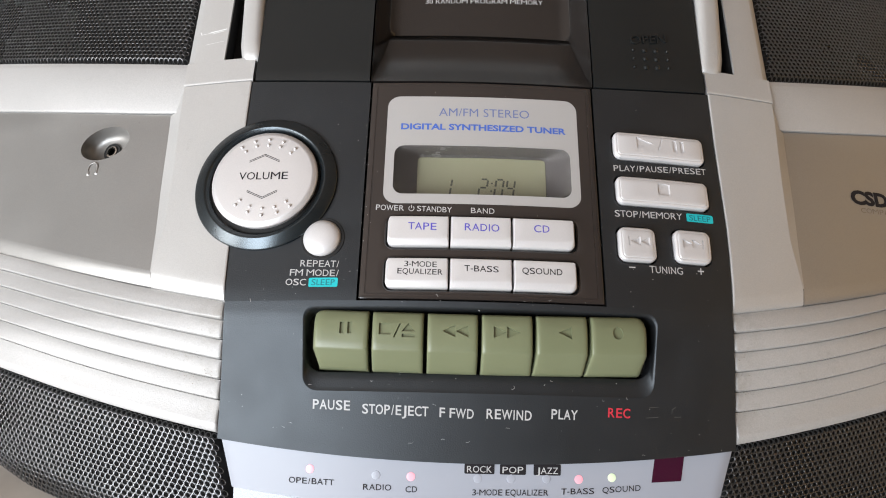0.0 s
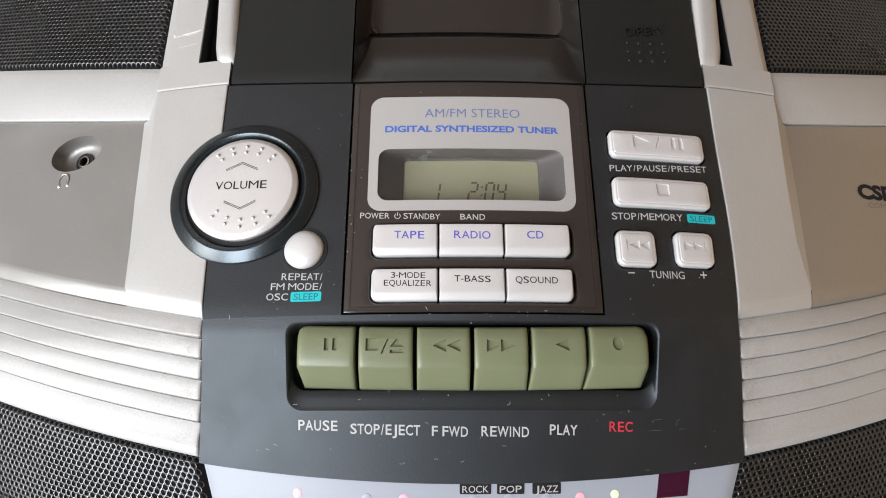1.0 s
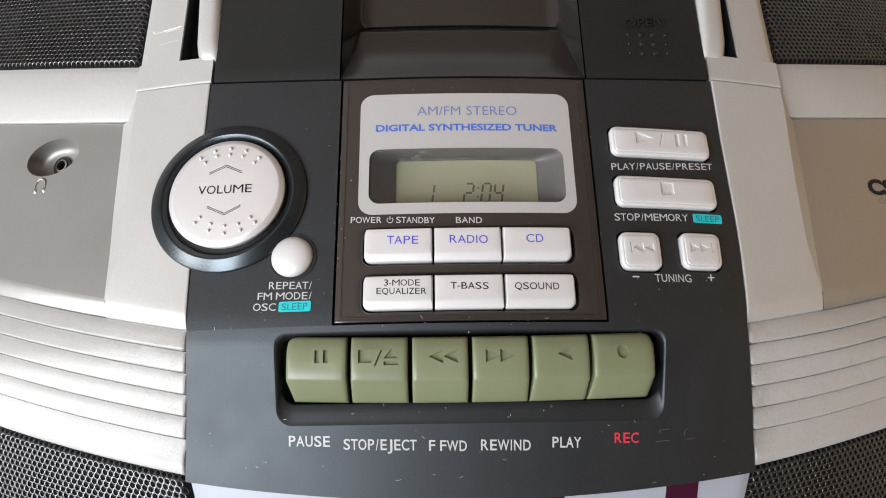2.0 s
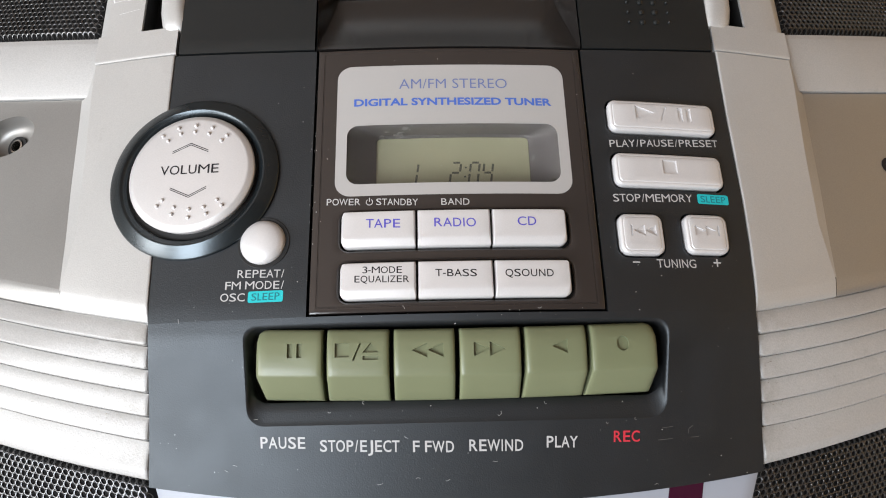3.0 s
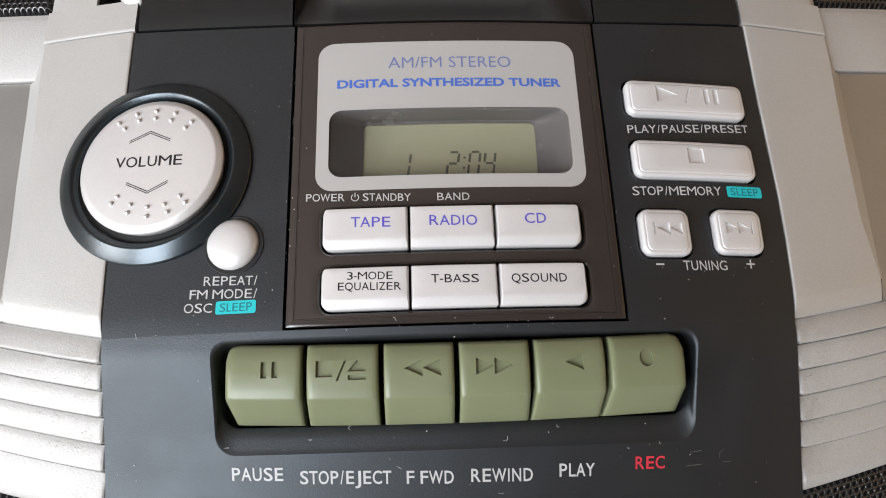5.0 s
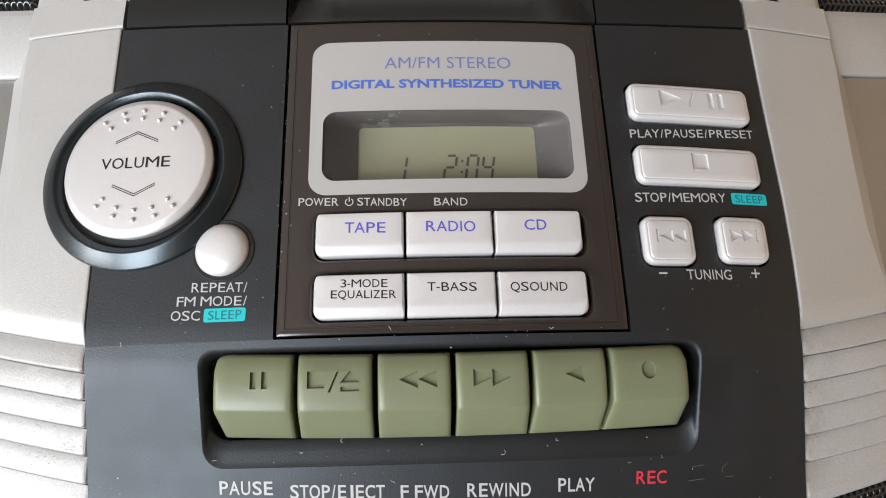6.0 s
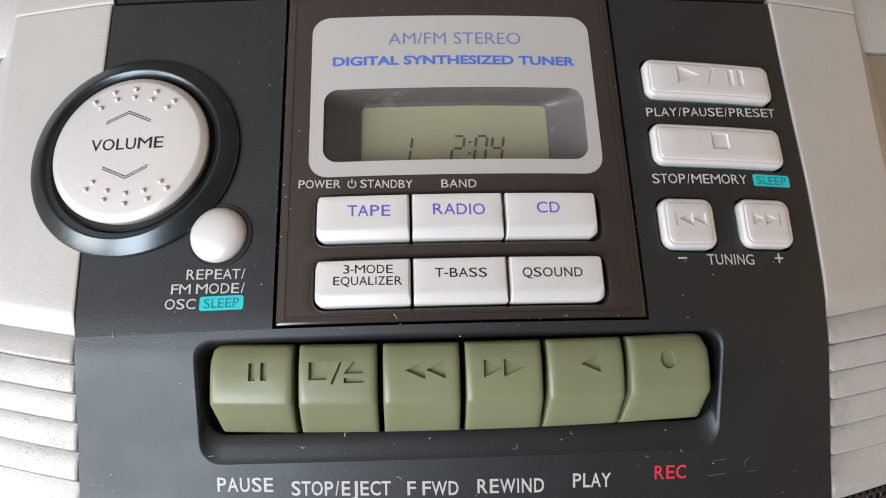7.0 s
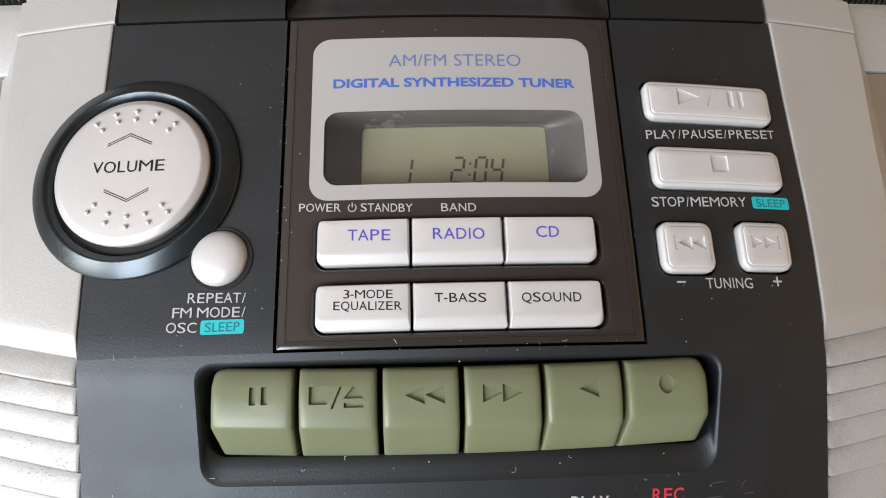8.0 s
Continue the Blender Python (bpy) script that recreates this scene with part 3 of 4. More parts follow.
# volume knob
KU, KV, KR = -71.4, 40.1, 17.9
bez = part("volume_bezel", disc(-72.0, 40.2, [(24.7, -1), (24.7, 0.4), (24.55, 0.75), (24.3, 0.95), (21.2, 2.7), (20.95, 2.82), (20.7, 2.8), (20.5, 2.65), (19.35, 1.6), (19.2, 1.3)], close=False, n=96, oval=0.968), BEZEL, stereo, "charcoal bezel ring round the volume control")
part("ring_gap", disc(-72.0, 40.3, [(19.25, 1.35), (19.1, 0.9), (18.9, 0.5), (10, 0.5)], oval=0.96), DARK, bez)
knob = part("volume_control", disc(-71.65, 40.55, [(17.7, -1.4), (17.75, 2.1), (18.1, 2.35), (18.15, 2.8), (18.0, 3.1), (17.7, 3.35), (16.75, 4.0), (16.5, 4.12), (16.1, 4.2), (8, 4.45)], n=96, oval=0.953), KNOB, stereo, "round pearl grey volume rocker with raised dots")
top = 4.5
lettering("VOLUME", (KU - 0.475 * KR, KV + 0.0 * KR), (KU + 0.46 * KR, KV - 0.03 * KR), 0.148 * KR, INK, knob, top)
for a, b, c in (((-0.31, 0.35), (-0.02, 0.47), (0.27, 0.33)), ((-0.29, -0.25), (0.02, -0.40), (0.29, -0.27))):
    for o in (0, 0.028):
        q = [(KU + x * KR, KV + (y + o) * KR) for x, y in (a, b, c)]
        bm = bmesh.new()
        low, high = loop(bm, [(x, y - 0.11) for x, y in q], top), loop(bm, [(x, y + 0.11) for x, y in q], top)
        for k in (0, 1):
            bm.faces.new((low[k], low[k + 1], high[k + 1], high[k]))
        part("chevron", bm, INK, knob, smooth=0)
DOTS = [(-.50, .67), (-.25, .78), (.03, .80), (.30, .74), (.54, .59), (-.41, .58), (-.21, .68), (.02, .69), (.25, .64), (.46, .51),
        (-.40, -.41), (-.20, -.54), (.04, -.59), (.27, -.57), (.47, -.47), (-.48, -.50), (-.23, -.65), (.04, -.72), (.32, -.68), (.55, -.56)]
for x, y in DOTS:
    part("raised_dot", disc(KU + x * KR, KV + y * KR, [(0.55, 4.1), (0.5, 4.7), (0.3, 4.9), (0.1, 4.95)], n=12), KNOB, knob)
# flat black ring laid on the panel in place of the button's shaded gap
part("button_gap_ring", disc(-50.5, 20.0, [(7.1, -0.5), (7.05, 0.2), (6.9, 0.28), (6.4, 0.2)], n=48), DARK, stereo, "black ring standing in for the gap round the repeat button")
part("repeat_button", disc(-50.7, 20.1, [(6.1, -1.4), (6.1, 0.2), (5.95, 0.75), (5.4, 1.5), (4.2, 2.15), (2.4, 2.6), (0.9, 2.75)], n=48), BUTTON, stereo, "round domed silver repeat button")

# cassette keys
KEYB = [-51.0, -33.6, -16.9, -0.5, 16.0, 32.8, 50.9]
PROF = [(-3.6, -8), (-3.8, -1.6), (-4.1, -0.7), (-4.8, 0.1), (-7.5, 1.7), (-10.5, 2.9), (-13.4, 3.75), (-15.2, 4.15), (-15.65, 4.12), (-16.05, 3.9), (-18.6, 2.35), (-20.85, 0.95), (-21.2, 0.3), (-21.25, -8)]
KEYSIGN = [lambda c: [bar(c + 0.3, -8.7, 1.3, 3.5), bar(c + 2.7, -8.7, 1.3, 3.5)],
           lambda c: [bar(c - 3.9, -8.9, 3.6, 3.5), bar(c - 0.2, -9.4, 0.5, 4.2, 0.9), tri90(c + 3.2, -8.4, 4.0, 2.4), bar(c + 3.2, -10.9, 3.9, 1.0)],
           lambda c: [tri(c - 1.2, -9.3, 3.9, 3.6, -1), tri(c + 2.8, -9.3, 3.9, 3.6, -1)],
           lambda c: [tri(c - 2.2, -9.3, 3.9, 3.6), tri(c + 1.8, -9.3, 3.9, 3.6)],
           lambda c: [tri(c + 0.8, -8.9, 4.0, 3.6, -1)],
           lambda c: [[(c - 0.6 + 1.6 * math.cos(a * math.pi / 10), -8.4 + 1.9 * math.sin(a * math.pi / 10)) for a in range(20)]]]


def tri90(cu, cv, w, h):
    return [(cu - w / 2, cv - h / 2), (cu + w / 2, cv - h / 2), (cu, cv + h / 2)]


WORDS = ["pause", "stop and eject", "rewind", "fast forward", "play", "record"]
for k in range(6):
    a, b = KEYB[k] + (0.6 if k else 0), KEYB[k + 1] - (0.6 if k < 5 else 0)
    bm = bmesh.new()
    rows = []
    W = [0.0, 0.25, 0.7, 1.5, 3.0]
    cols = [(a + w, 0 if i > 2 else (0.75, 0.3, 0.06)[i]) for i, w in enumerate(W)] + [(b - w, 0 if i > 2 else (0.75, 0.3, 0.06)[i]) for i, w in reversed(list(enumerate(W)))]
    for ci, (u, fall) in enumerate(cols):
        row = []
        for v, h in PROF:
            vv, hh = v, h - (fall if h > -5 else 0)
            edge1 = (k == 0 and u < a + 3.5) or (k == 5 and u > b - 3.5)
            if edge1 and h > -5:
                q = (u - a if k == 0 else b - u)
                s = max(0, 1 - q / 3.0)
                hh -= 0.6 * s ** 3
                if v > -6:
                    vv -= (1.2 if k == 0 else 1.7) * s * s
            # the front lip narrows downwards on the end keys
            uu = u
            if v < -15.9 and h > -5:
                t = (-15.9 - v) / 5.3
                if k == 0:
                    uu = u + 1.6 * t * max(0, 1 - (u - a) / 4)
                if k >= 4:
                    uu = u - (0.6 if k == 4 else 1.1) * t
            row.append(bm.verts.new(P(uu, vv + 0.0004 * u * u, hh)))
        rows.append(row)
    for p, q in zip(rows, rows[1:]):
        bridge(bm, p, q)
    bm.faces.new(rows[0])
    bm.faces.new(rows[-1])
    key = part("cassette_key", bm, OLIVE, stereo, "olive green cassette key with sunken %s sign" % WORDS[k], smooth=28)
    c = (a + b) / 2
    carve(key, KEYSIGN[k](c), lambda u, v: lin(v - 0.0004 * u * u, sorted(PROF[1:-1])) - 0.75, 8)
bm = bmesh.new()
sheet(bm, -54, 54, -26, -1, -7.5)
part("well_floor", bm, DARK, panel)

for w, a, b, hh, m in (("PAUSE", (-51.3, -32.3), (-39.6, -32.6), 2.8, WHITE), ("STOP/EJECT", (-35.8, -33.4), (-15.4, -33.9), 2.8, WHITE), ("F FWD", (-12.0, -34.0), (-1.5, -34.3), 2.75, WHITE),
                       ("REWIND", (2.4, -34.1), (16.3, -34.4), 2.8, WHITE), ("PLAY", (22.4, -33.7), (30.6, -33.9), 2.8, WHITE), ("REC", (40.2, -32.8), (47.3, -32.9), 2.75, RED)):
    lettering(w, a, b, hh, m, panel, bold=0.012)
bm = bmesh.new()
for a, b in (((53.5, -29.6), (56.5, -29.3)), ((52.5, -32.7), (56.5, -32.4)), ((61.0, -30.0), (62.2, -29.2)), ((61.0, -30.0), (61.0, -31.2)), ((61.8, -32.2), (64, -32.1))):
    line(bm, a, b, 0.14, 0.03)
part("worn_marks", bm, mat("worn_marks", (0.10, 0.095, 0.09), 0.6), panel, smooth=0)

# indicator strip under the panel
bm = bmesh.new()


def strip_bottom(u):
    return -62.0 + 5.4 * (u / 79) ** 2


grid(bm, 80, 10, lambda s, t: ((lin(s, [(0, 82.3), (0.2, 81.5), (0.8, 81.5), (1, 83.9)]) - 4.5 * t) * (2 * s - 1), (panel_bottom(81 * (2 * s - 1)) + 2) * (1 - t) + strip_bottom(79 * (2 * s - 1)) * t,
                              -2.6 - (0.8 * max(0, (abs(2 * s - 1) - 0.97) / 0.03) ** 2)))
skirt(bm, 6)
strip = part("indicator_strip", bm, STRIP, stereo, "pale blue silver strip with indicator lights")
H = -2.48
for w, a, b in (("OPE/BATT", (-58.8, -54.7), (-44.3, -55.2)), ("RADIO", (-35.1, -56.2), (-26.3, -56.2)), ("CD", (-21.9, -56.6), (-18.3, -56.5)), ("3-MODE EQUALIZER", (-1.2, -57.0), (22.4, -56.6)),
                ("T-BASS", (26.5, -56.2), (37.0, -55.9)), ("QSOUND", (39.6, -55.6), (52.0, -54.7))):
    lettering(w, a, b, 1.75, INK, strip, H)
for w, u0, u1 in (("ROCK", -3.8, 5.5), ("POP", 7.2, 15.3), ("JAZZ", 17.7, 26.2)):
    bm = bmesh.new()
    flat(bm, rrect((u0 + u1) / 2, -48.9, u1 - u0, 3.4, 0.4, 4, 3), H)
    bx = part("mode_tag", bm, INK, strip, "black printed tag", smooth=0)
    lettering(w, (u0 + 0.8, -50.2), (u1 - 0.8, -50.1), 1.9, WHITE, bx, H + 0.04)
for u, v, m in ((-52.1, -50.4, LEDON), (-31.2, -51.7, LEDOFF), (-20.3, -51.9, LEDON), (0.4, -52.0, LEDOFF), (10.7, -51.8, LEDOFF), (21.8, -51.6, LEDOFF), (32.0, -51.6, LEDON), (42.6, -50.9, LEDGREEN)):
    part("indicator_light", disc(u, v, [(1.35, -2.6), (1.3, -2.5), (0.8, -2.42)], n=20), m, strip,
         {LEDON: "lit pink red indicator", LEDGREEN: "lit pale green indicator", LEDOFF: "unlit pale indicator"}[m])
bm = bmesh.new()
grid(bm, 6, 4, lambda s, t: (55.6 + 0.9 * t * 0 + 9.9 * s + 0.9 * t, -52.2 + 7.6 * t + 0.6 * s, -2.5))
skirt(bm, 0.5)
part("infrared_window", bm, MAROON, strip, "dark maroon infrared window")
bm = bmesh.new()
grid(bm, 30, 8, lambda s, t: (77.5 * (2 * s - 1), strip_bottom(79 * (2 * s - 1)) + 1.5 - 28 * t, -4.5))
skirt(bm, 5)
part("cassette_door", bm, SMOKE, stereo, "dark glossy cassette door")

# ---- silver wings, built for both sides ----
SLAT = [0.0, -6.0, -11.95, -17.95, -24.05, -30.3, -40.4]


def slat_line(i, u, side):
    """Seams between the ribs: they curve upwards away from the panel."""
    a = abs(u) - 81
    far = max(0, a - 70)
    a = min(a, 70)
    g, q = (0.180, 0.00066) if side < 0 else ((0.165, 0.0006) if i == 0 else (0.128, 0.00120) if i < 6 else (0.170, 0.0006))
    return SLAT[i] + g * a + q * a * a + far * (g + 140 * q)


def inner(v):
    return lin(v, [(10.5, 108.4), (27, 106.0), (48, 106.3), (72, 107.4), (81, 107.4)])


def outer(v):
    return lin(v, [(10.5, 108.6), (27, 109.4), (46, 110.9), (71, 112.3), (81, 113)])


def face_h(v):
    return 0.3 - 4.2 * min(1, max(0, (v - 10.5) / 61))


def ledge_low(u):
    a = abs(u) - 112
    return 72.2 + 0.125 * a + 0.0006 * a * a


def ledge_high(u):
    a = abs(u) - 112
    return 92.1 + 0.155 * a + 0.0006 * a * a


# cut through a rib: share of its width, height
RIB_CUT = [(0.0, -1.95), (0.02, -1.80), (0.06, -1.62), (0.30, -1.05), (0.55, -0.62), (0.83, -0.27), (0.88, -0.20), (0.92, -0.21), (0.95, -0.42), (0.975, -1.1), (0.983, -2.1)]
LAST_RIB = [(0.0, -1.95), (0.012, -1.80), (0.035, -1.69), (0.3, -1.15), (0.68, -0.30), (0.72, -0.20), (0.74, -0.19), (0.94, -0.62), (0.965, -0.75), (0.985, -1.1), (1.0, -4.0)]
LIP = [(0.0, -1.6), (0.15, -0.95), (0.45, -0.72), (4.0, 0.13), (4.5, 0.22), (5.5, 0.3)]
for side in (-1, 1):
    def ridge(u):
        return slat_line(0, u, side)

    def top_of(u):
        return ledge_low(u) - 0.3

    # cheek beside the panel

    def cheek(s, t):
        # s across to the chamfer, t up
        low = (0.75, 0.2, 0.03, 0)[min(3, round(s * 10))]
        s = (0, 0.006, 0.016, 0.03, 0.15, 0.3, 0.45, 0.6, 0.75, 0.9, 1.0)[round(s * 10)]
        u = 81.5 + (inner(81 * t) - 81.5) * s
        lo = ridge(side * u)
        if t < 0.15:
            k = t / 0.15 * 5
            i = min(4, int(k))
            dv = LIP[i][0] + (LIP[i + 1][0] - LIP[i][0]) * (k - i)
            hh = LIP[i][1] + (LIP[i + 1][1] - LIP[i][1]) * (k - i)
            return (side * u, lo + dv, hh - low)
        v = lo + 5.5 + (80.8 - lo - 5.5) * (t - 0.15) / 0.85
        u = 81.5 + (inner(v) - 81.5) * s
        return (side * u, v, 0.3 - low)

    def face(s, t, u1=226.0):
        if t < 0.15:
            ua = outer(10.5)
            u = ua + (u1 - ua) * s
            k = t / 0.15 * 5
            i = min(4, int(k))
            dv = LIP[i][0] + (LIP[i + 1][0] - LIP[i][0]) * (k - i)
            hh = LIP[i][1] + (LIP[i + 1][1] - LIP[i][1]) * (k - i)
            return (side * u, ridge(side * u) + dv, hh + face_h(ridge(side * u) + dv) - 0.3)
        k = (t - 0.15) / 0.85
        ua = outer(13 + 58 * k)
        u = ua + (u1 - ua) * s
        lo = ridge(side * u) + 5.5
        v = lo + (top_of(u) - lo) * k
        return (side * u, v, face_h(v))

    wing = part("wing_cheek", (lambda b: (grid(b, 10, 40, cheek), skirt(b, 8), b)[2])(bmesh.new()), SILVER, stereo, "silver painted cheek beside the panel")
    # outer face and the chamfer that joins it to the cheek
    bm = bmesh.new()
    if side < 0:
        JU, JV = -139.4, 63.2

        def face_block(u0, u1, v0f, v1f, n, m):
            grid(bm, n, m, lambda s, t: (-(u0 + (u1 - u0) * s), v0f(u0 + (u1 - u0) * s) + (v1f(u0 + (u1 - u0) * s) - v0f(u0 + (u1 - u0) * s)) * t,
                                         face_h(v0f(u0 + (u1 - u0) * s) + (v1f(u0 + (u1 - u0) * s) - v0f(u0 + (u1 - u0) * s)) * t)))
        lip_v = lambda u: ridge(-u) + 5.5
        # lip along the whole face
        grid(bm, 24, 5, lambda s, t: (-(108.5 + 117.5 * s), ridge(-(108.5 + 117.5 * s)) + LIP[round(t * 5)][0],
                                      LIP[round(t * 5)][1] + face_h(ridge(-(108.5 + 117.5 * s)) + LIP[round(t * 5)][0]) - 0.3))
        grid(bm, 4, 20, lambda s, t: (lambda v, ua: (-(ua + (126 - ua) * s), v, face_h(v)))(
            (lambda ua0: lip_v(ua0 + (126 - ua0) * s) + (top_of(ua0 + (126 - ua0) * s) - lip_v(ua0 + (126 - ua0) * s)) * t)(outer(13 + 58 * t)), outer(13 + 58 * t)))
        face_block(126, 153, lip_v, lambda u: 54.5, 10, 10)
        face_block(126, 153, lambda u: 72.4, top_of, 10, 1)
        face_block(153, 226, lip_v, top_of, 18, 16)
        hole_j = [(JU + 10.6 * math.cos(a), JV + 6.9 * math.sin(a) + 0.5 * math.cos(a)) for a in [radians(-90 + 90 * (i // 10) + (90 * (i % 10) / 10)) for i in range(40)]]
        cell(bm, -153, -126, 54.5, 72.4, hole_j, lambda u, v: face_h(v))
    else:
        grid(bm, 24, 40, face)
    bmesh.ops.remove_doubles(bm, verts=bm.verts, dist=3e-5)
    outer_face = part("wing_face", bm, SILVER_SHADED, stereo, "flat silver side face, coloured darker for its shade")
    bm = bmesh.new()
    grid(bm, 2, 20, lambda s, t: (lambda v: (side * (inner(v) - 0.1 + (outer(v) - inner(v) + 0.3) * s), v if s == 0 else min(v, 10.5 + (v - 10.5) * 0.87), 0.3 + (face_h(min(v, 10.5 + (v - 10.5) * 0.87)) - 0.3) * s))(10.5 + 70.3 * t))
    part("chamfer", bm, SILVER, wing, smooth=60)
    # ribs
    for i in range(6):
        bm = bmesh.new()
        FR = LAST_RIB if i == 5 else RIB_CUT

        def rib(s, t, i=i, FR=FR):
            u = 81.25 + 144 * s * s * 0.8 + 144 * s * 0.2
            f, h = FR[round(t * 10)]
            a, b = slat_line(i, side * u, side), slat_line(i + 1, side * u, side)
            # the lower corner beside the panel is rounded off
            near = max(0, 1 - (u - 81.25) / 1.7)
            if i < 5:
                f = min(f, f * (1 - 0.16 * near * near))
            v = a + (b - a) * f
            h -= 1.3 * near ** 3 if f > 0.05 else 0
            return (side * (u + (edge(v, side) - 81.1) * (1 - s)), v, h)
        grid(bm, 90, 10, rib)
        skirt(bm, 3)
        part("rib", bm, RIB, wing, smooth=22)
    # ledge over the face
    bm = bmesh.new()
    LED = [(0.0, -4.8), (0.0, -2.9), (0.04, -2.5), (0.5, -1.6), (0.90, -0.75), (0.915, -0.85), (1.0, -1.25)]
    grid(bm, 36, 6, lambda s, t: (lambda u: (side * u, ledge_low(u) + (ledge_high(u) - ledge_low(u)) * LED[round(t * 6)][0], LED[round(t * 6)][1]))(105.4 + 120.8 * s))
    skirt(bm, 4)
    part("ledge", bm, RIB, stereo, "pale silver ledge under the upper grille")
    # upper cheek with the slot of the handle
    bm = bmesh.new()
    SEAM = [(81.15, -0.9), (81.2, -0.35), (81.4, 0.1), (81.8, 0.28), (82.3, 0.3), (91.0, 0.3)]
    grid(bm, 12, 5, lambda s, t: (side * (81.4 + 26.6 * s), *SEAM[round(t * 5)]))
    EDGE_CUT = [(93.6, 0.3), (99.5, 0.3), (105.2, 0.3), (105.6, 0.22), (108.0, -1.1), (108.4, -1.6)]
    grid(bm, 5, 31, lambda s, t: (side * EDGE_CUT[round(s * 5)][0], 91 + 77 * t, EDGE_CUT[round(s * 5)][1]))
    skirt(bm, 9)
    part("upper_cheek", bm, SILVER, stereo, "silver painted upper cheek with scuffs")
    bm = bmesh.new()
    sheet(bm, *sorted((side * 80.5, side * 94.5)), 89, 168, -8.5)
    grid(bm, 3, 31, lambda s, t: (side * 93.5, 91.1 + 77 * t, -0.7 - 7.8 * s))
    grid(bm, 4, 3, lambda s, t: (side * (82 + 11.5 * s), 91.1, -0.7 - 7.8 * t))
    part("handle_slot", bm, DARK, wing)


# ---- perforated grilles ----
def grille(name, umap, w, hgt, pitch, bore, label):
    """Sheet with round holes in staggered rows; umap(x, y) gives (u, v, h) on the skin."""
    verts, faces = [], []
    n = 12
    dy = pitch * 0.866
    r = pitch * bore
    ang = [2 * math.pi * (k + 0.5) / n for k in range(n)]
    hexr = []
    for a in ang:
        q = (a % (math.pi / 3)) - math.pi / 6
        hexr.append(pitch / 2 / math.cos(q))
    hexa = [a + math.pi / 2 for a in ang]
    for j in range(int(hgt / dy)):
        for i in range(int(w / pitch)):
            cx, cy = (i + 0.5 + 0.5 * (j % 2)) * pitch, (j + 0.6) * dy
            b0 = len(verts)
            for rad, drop in ((None, 0.0), (r * 1.18, 0.015), (r * 1.03, 0.12), (r, 0.6)):
                for a, hr in zip(hexa, hexr):
                    q = hr if rad is None else rad
                    u, v, h = umap(cx + q * math.cos(a - math.pi / 2), cy + q * math.sin(a - math.pi / 2))
                    verts.append(P(u, v, h - drop))
            for ring in range(3):
                for k in range(n):
                    a, b = b0 + ring * n + k, b0 + ring * n + (k + 1) % n
                    faces.append((a, b, b + n, a + n))
    me = bpy.data.meshes.new(name)
    me.from_pydata(verts, [], faces)
    me.polygons.foreach_set("use_smooth", [True] * len(me.polygons))
    me.materials.append(MESH)
    ob = new(name, me)
    ob.parent = stereo
    return tagged(ob, label)


for side in (-1, 1):
    def up(x, y):
        u = 110.4 + x
        v0 = ledge_high(u) + 2.0
        return (side * u, v0 + y * 0.98, -2.6 - 2.4 * max(0, 1 - y / 2.6) ** 2 - 1.5 * max(0, 1 - x / 3) ** 2)

    def down(x, y):
        u = 84.4 + x - 4.4 * min(1.3, max(0, y) / 16) * max(0, 1 - x / 40)
        v0 = slat_line(6, side * u, side) - 0.6
        y *= min(1, max(0.5, 1 - (u - 160) / 130))
        low = max(0, y - 27.5) / 9
        return (side * u, v0 - y, -4.2 - 2.2 * max(0, 1 - y / 2.6) ** 2 - 4.5 * low * low - 1.2 * max(0, 1 - x / 3) ** 2)
    grille("upper_grille", up, 113.5, 58, 2.02, 0.385, "black perforated metal upper speaker grille")
    grille("lower_grille", down, 140, 38.5, 1.95, 0.35, "black perforated metal lower speaker grille")
    bm = bmesh.new()
    grid(bm, 30, 24, lambda s, t: (lambda q: (q[0], q[1], q[2] - 3.2 - 2.0 * math.exp(-((s - 0.5) ** 2 + (t - 0.5) ** 2) * 9)))(up(116 * s - 1.5, 62 * t - 1.5)))
    part("speaker_cloth", bm, CLOTH, stereo)
    bm = bmesh.new()
    grid(bm, 30, 24, lambda s, t: (lambda q: (q[0], q[1], q[2] - 3.2))(down(142 * s - 2.5, 40.5 * t - 2)))
    part("speaker_cloth", bm, CLOTH, stereo)

# end caps and the rear rim close the shell
for side in (-1, 1):
    bm = bmesh.new()
    grid(bm, 3, 40, lambda s, t: (side * 226.2, -4 + 172 * t, 0.4 - 19 * s))
    part("end_cap", bm, SILVER_SHADED, stereo, "silver grey end of the case")
bm = bmesh.new()
grid(bm, 60, 3, lambda s, t: (226 * (2 * s - 1), 168.2 + 3 * t, 0.6 - 13 * t))
part("rear_rim", bm, LIDBLACK, stereo, "black rear rim of the case")

# ---- disc lid ----
for side, name in ((-1, "plain"), (1, "open")):
    bm = bmesh.new()
    u0, u1 = sorted((side * 39.0, side * 80.3))
    grid(bm, 17, 36, lambda s, t: (u0 + (u1 - u0) * s, seam(u0 + (u1 - u0) * s) + 0.35 + (168 - 79.5) * t, 0.7 - 0.5 * max(0, 1 - t * 60) ** 2))
    skirt(bm, 7)
    part("lid_wing", bm, LIDBLACK, stereo, "matt black side of the disc lid")
bm = bmesh.new()
FLOOR_H = -10.5
grid(bm, 16, 10, lambda s, t: ((38.5 - 5.0 * t) * (2 * s - 1), max(78.0, seam(38.5 * (2 * s - 1))) + 0.35 + 26.2 * t, 0.3 + (FLOOR_H - 0.3) * (t + 0.10 * math.sin(math.pi * t))))
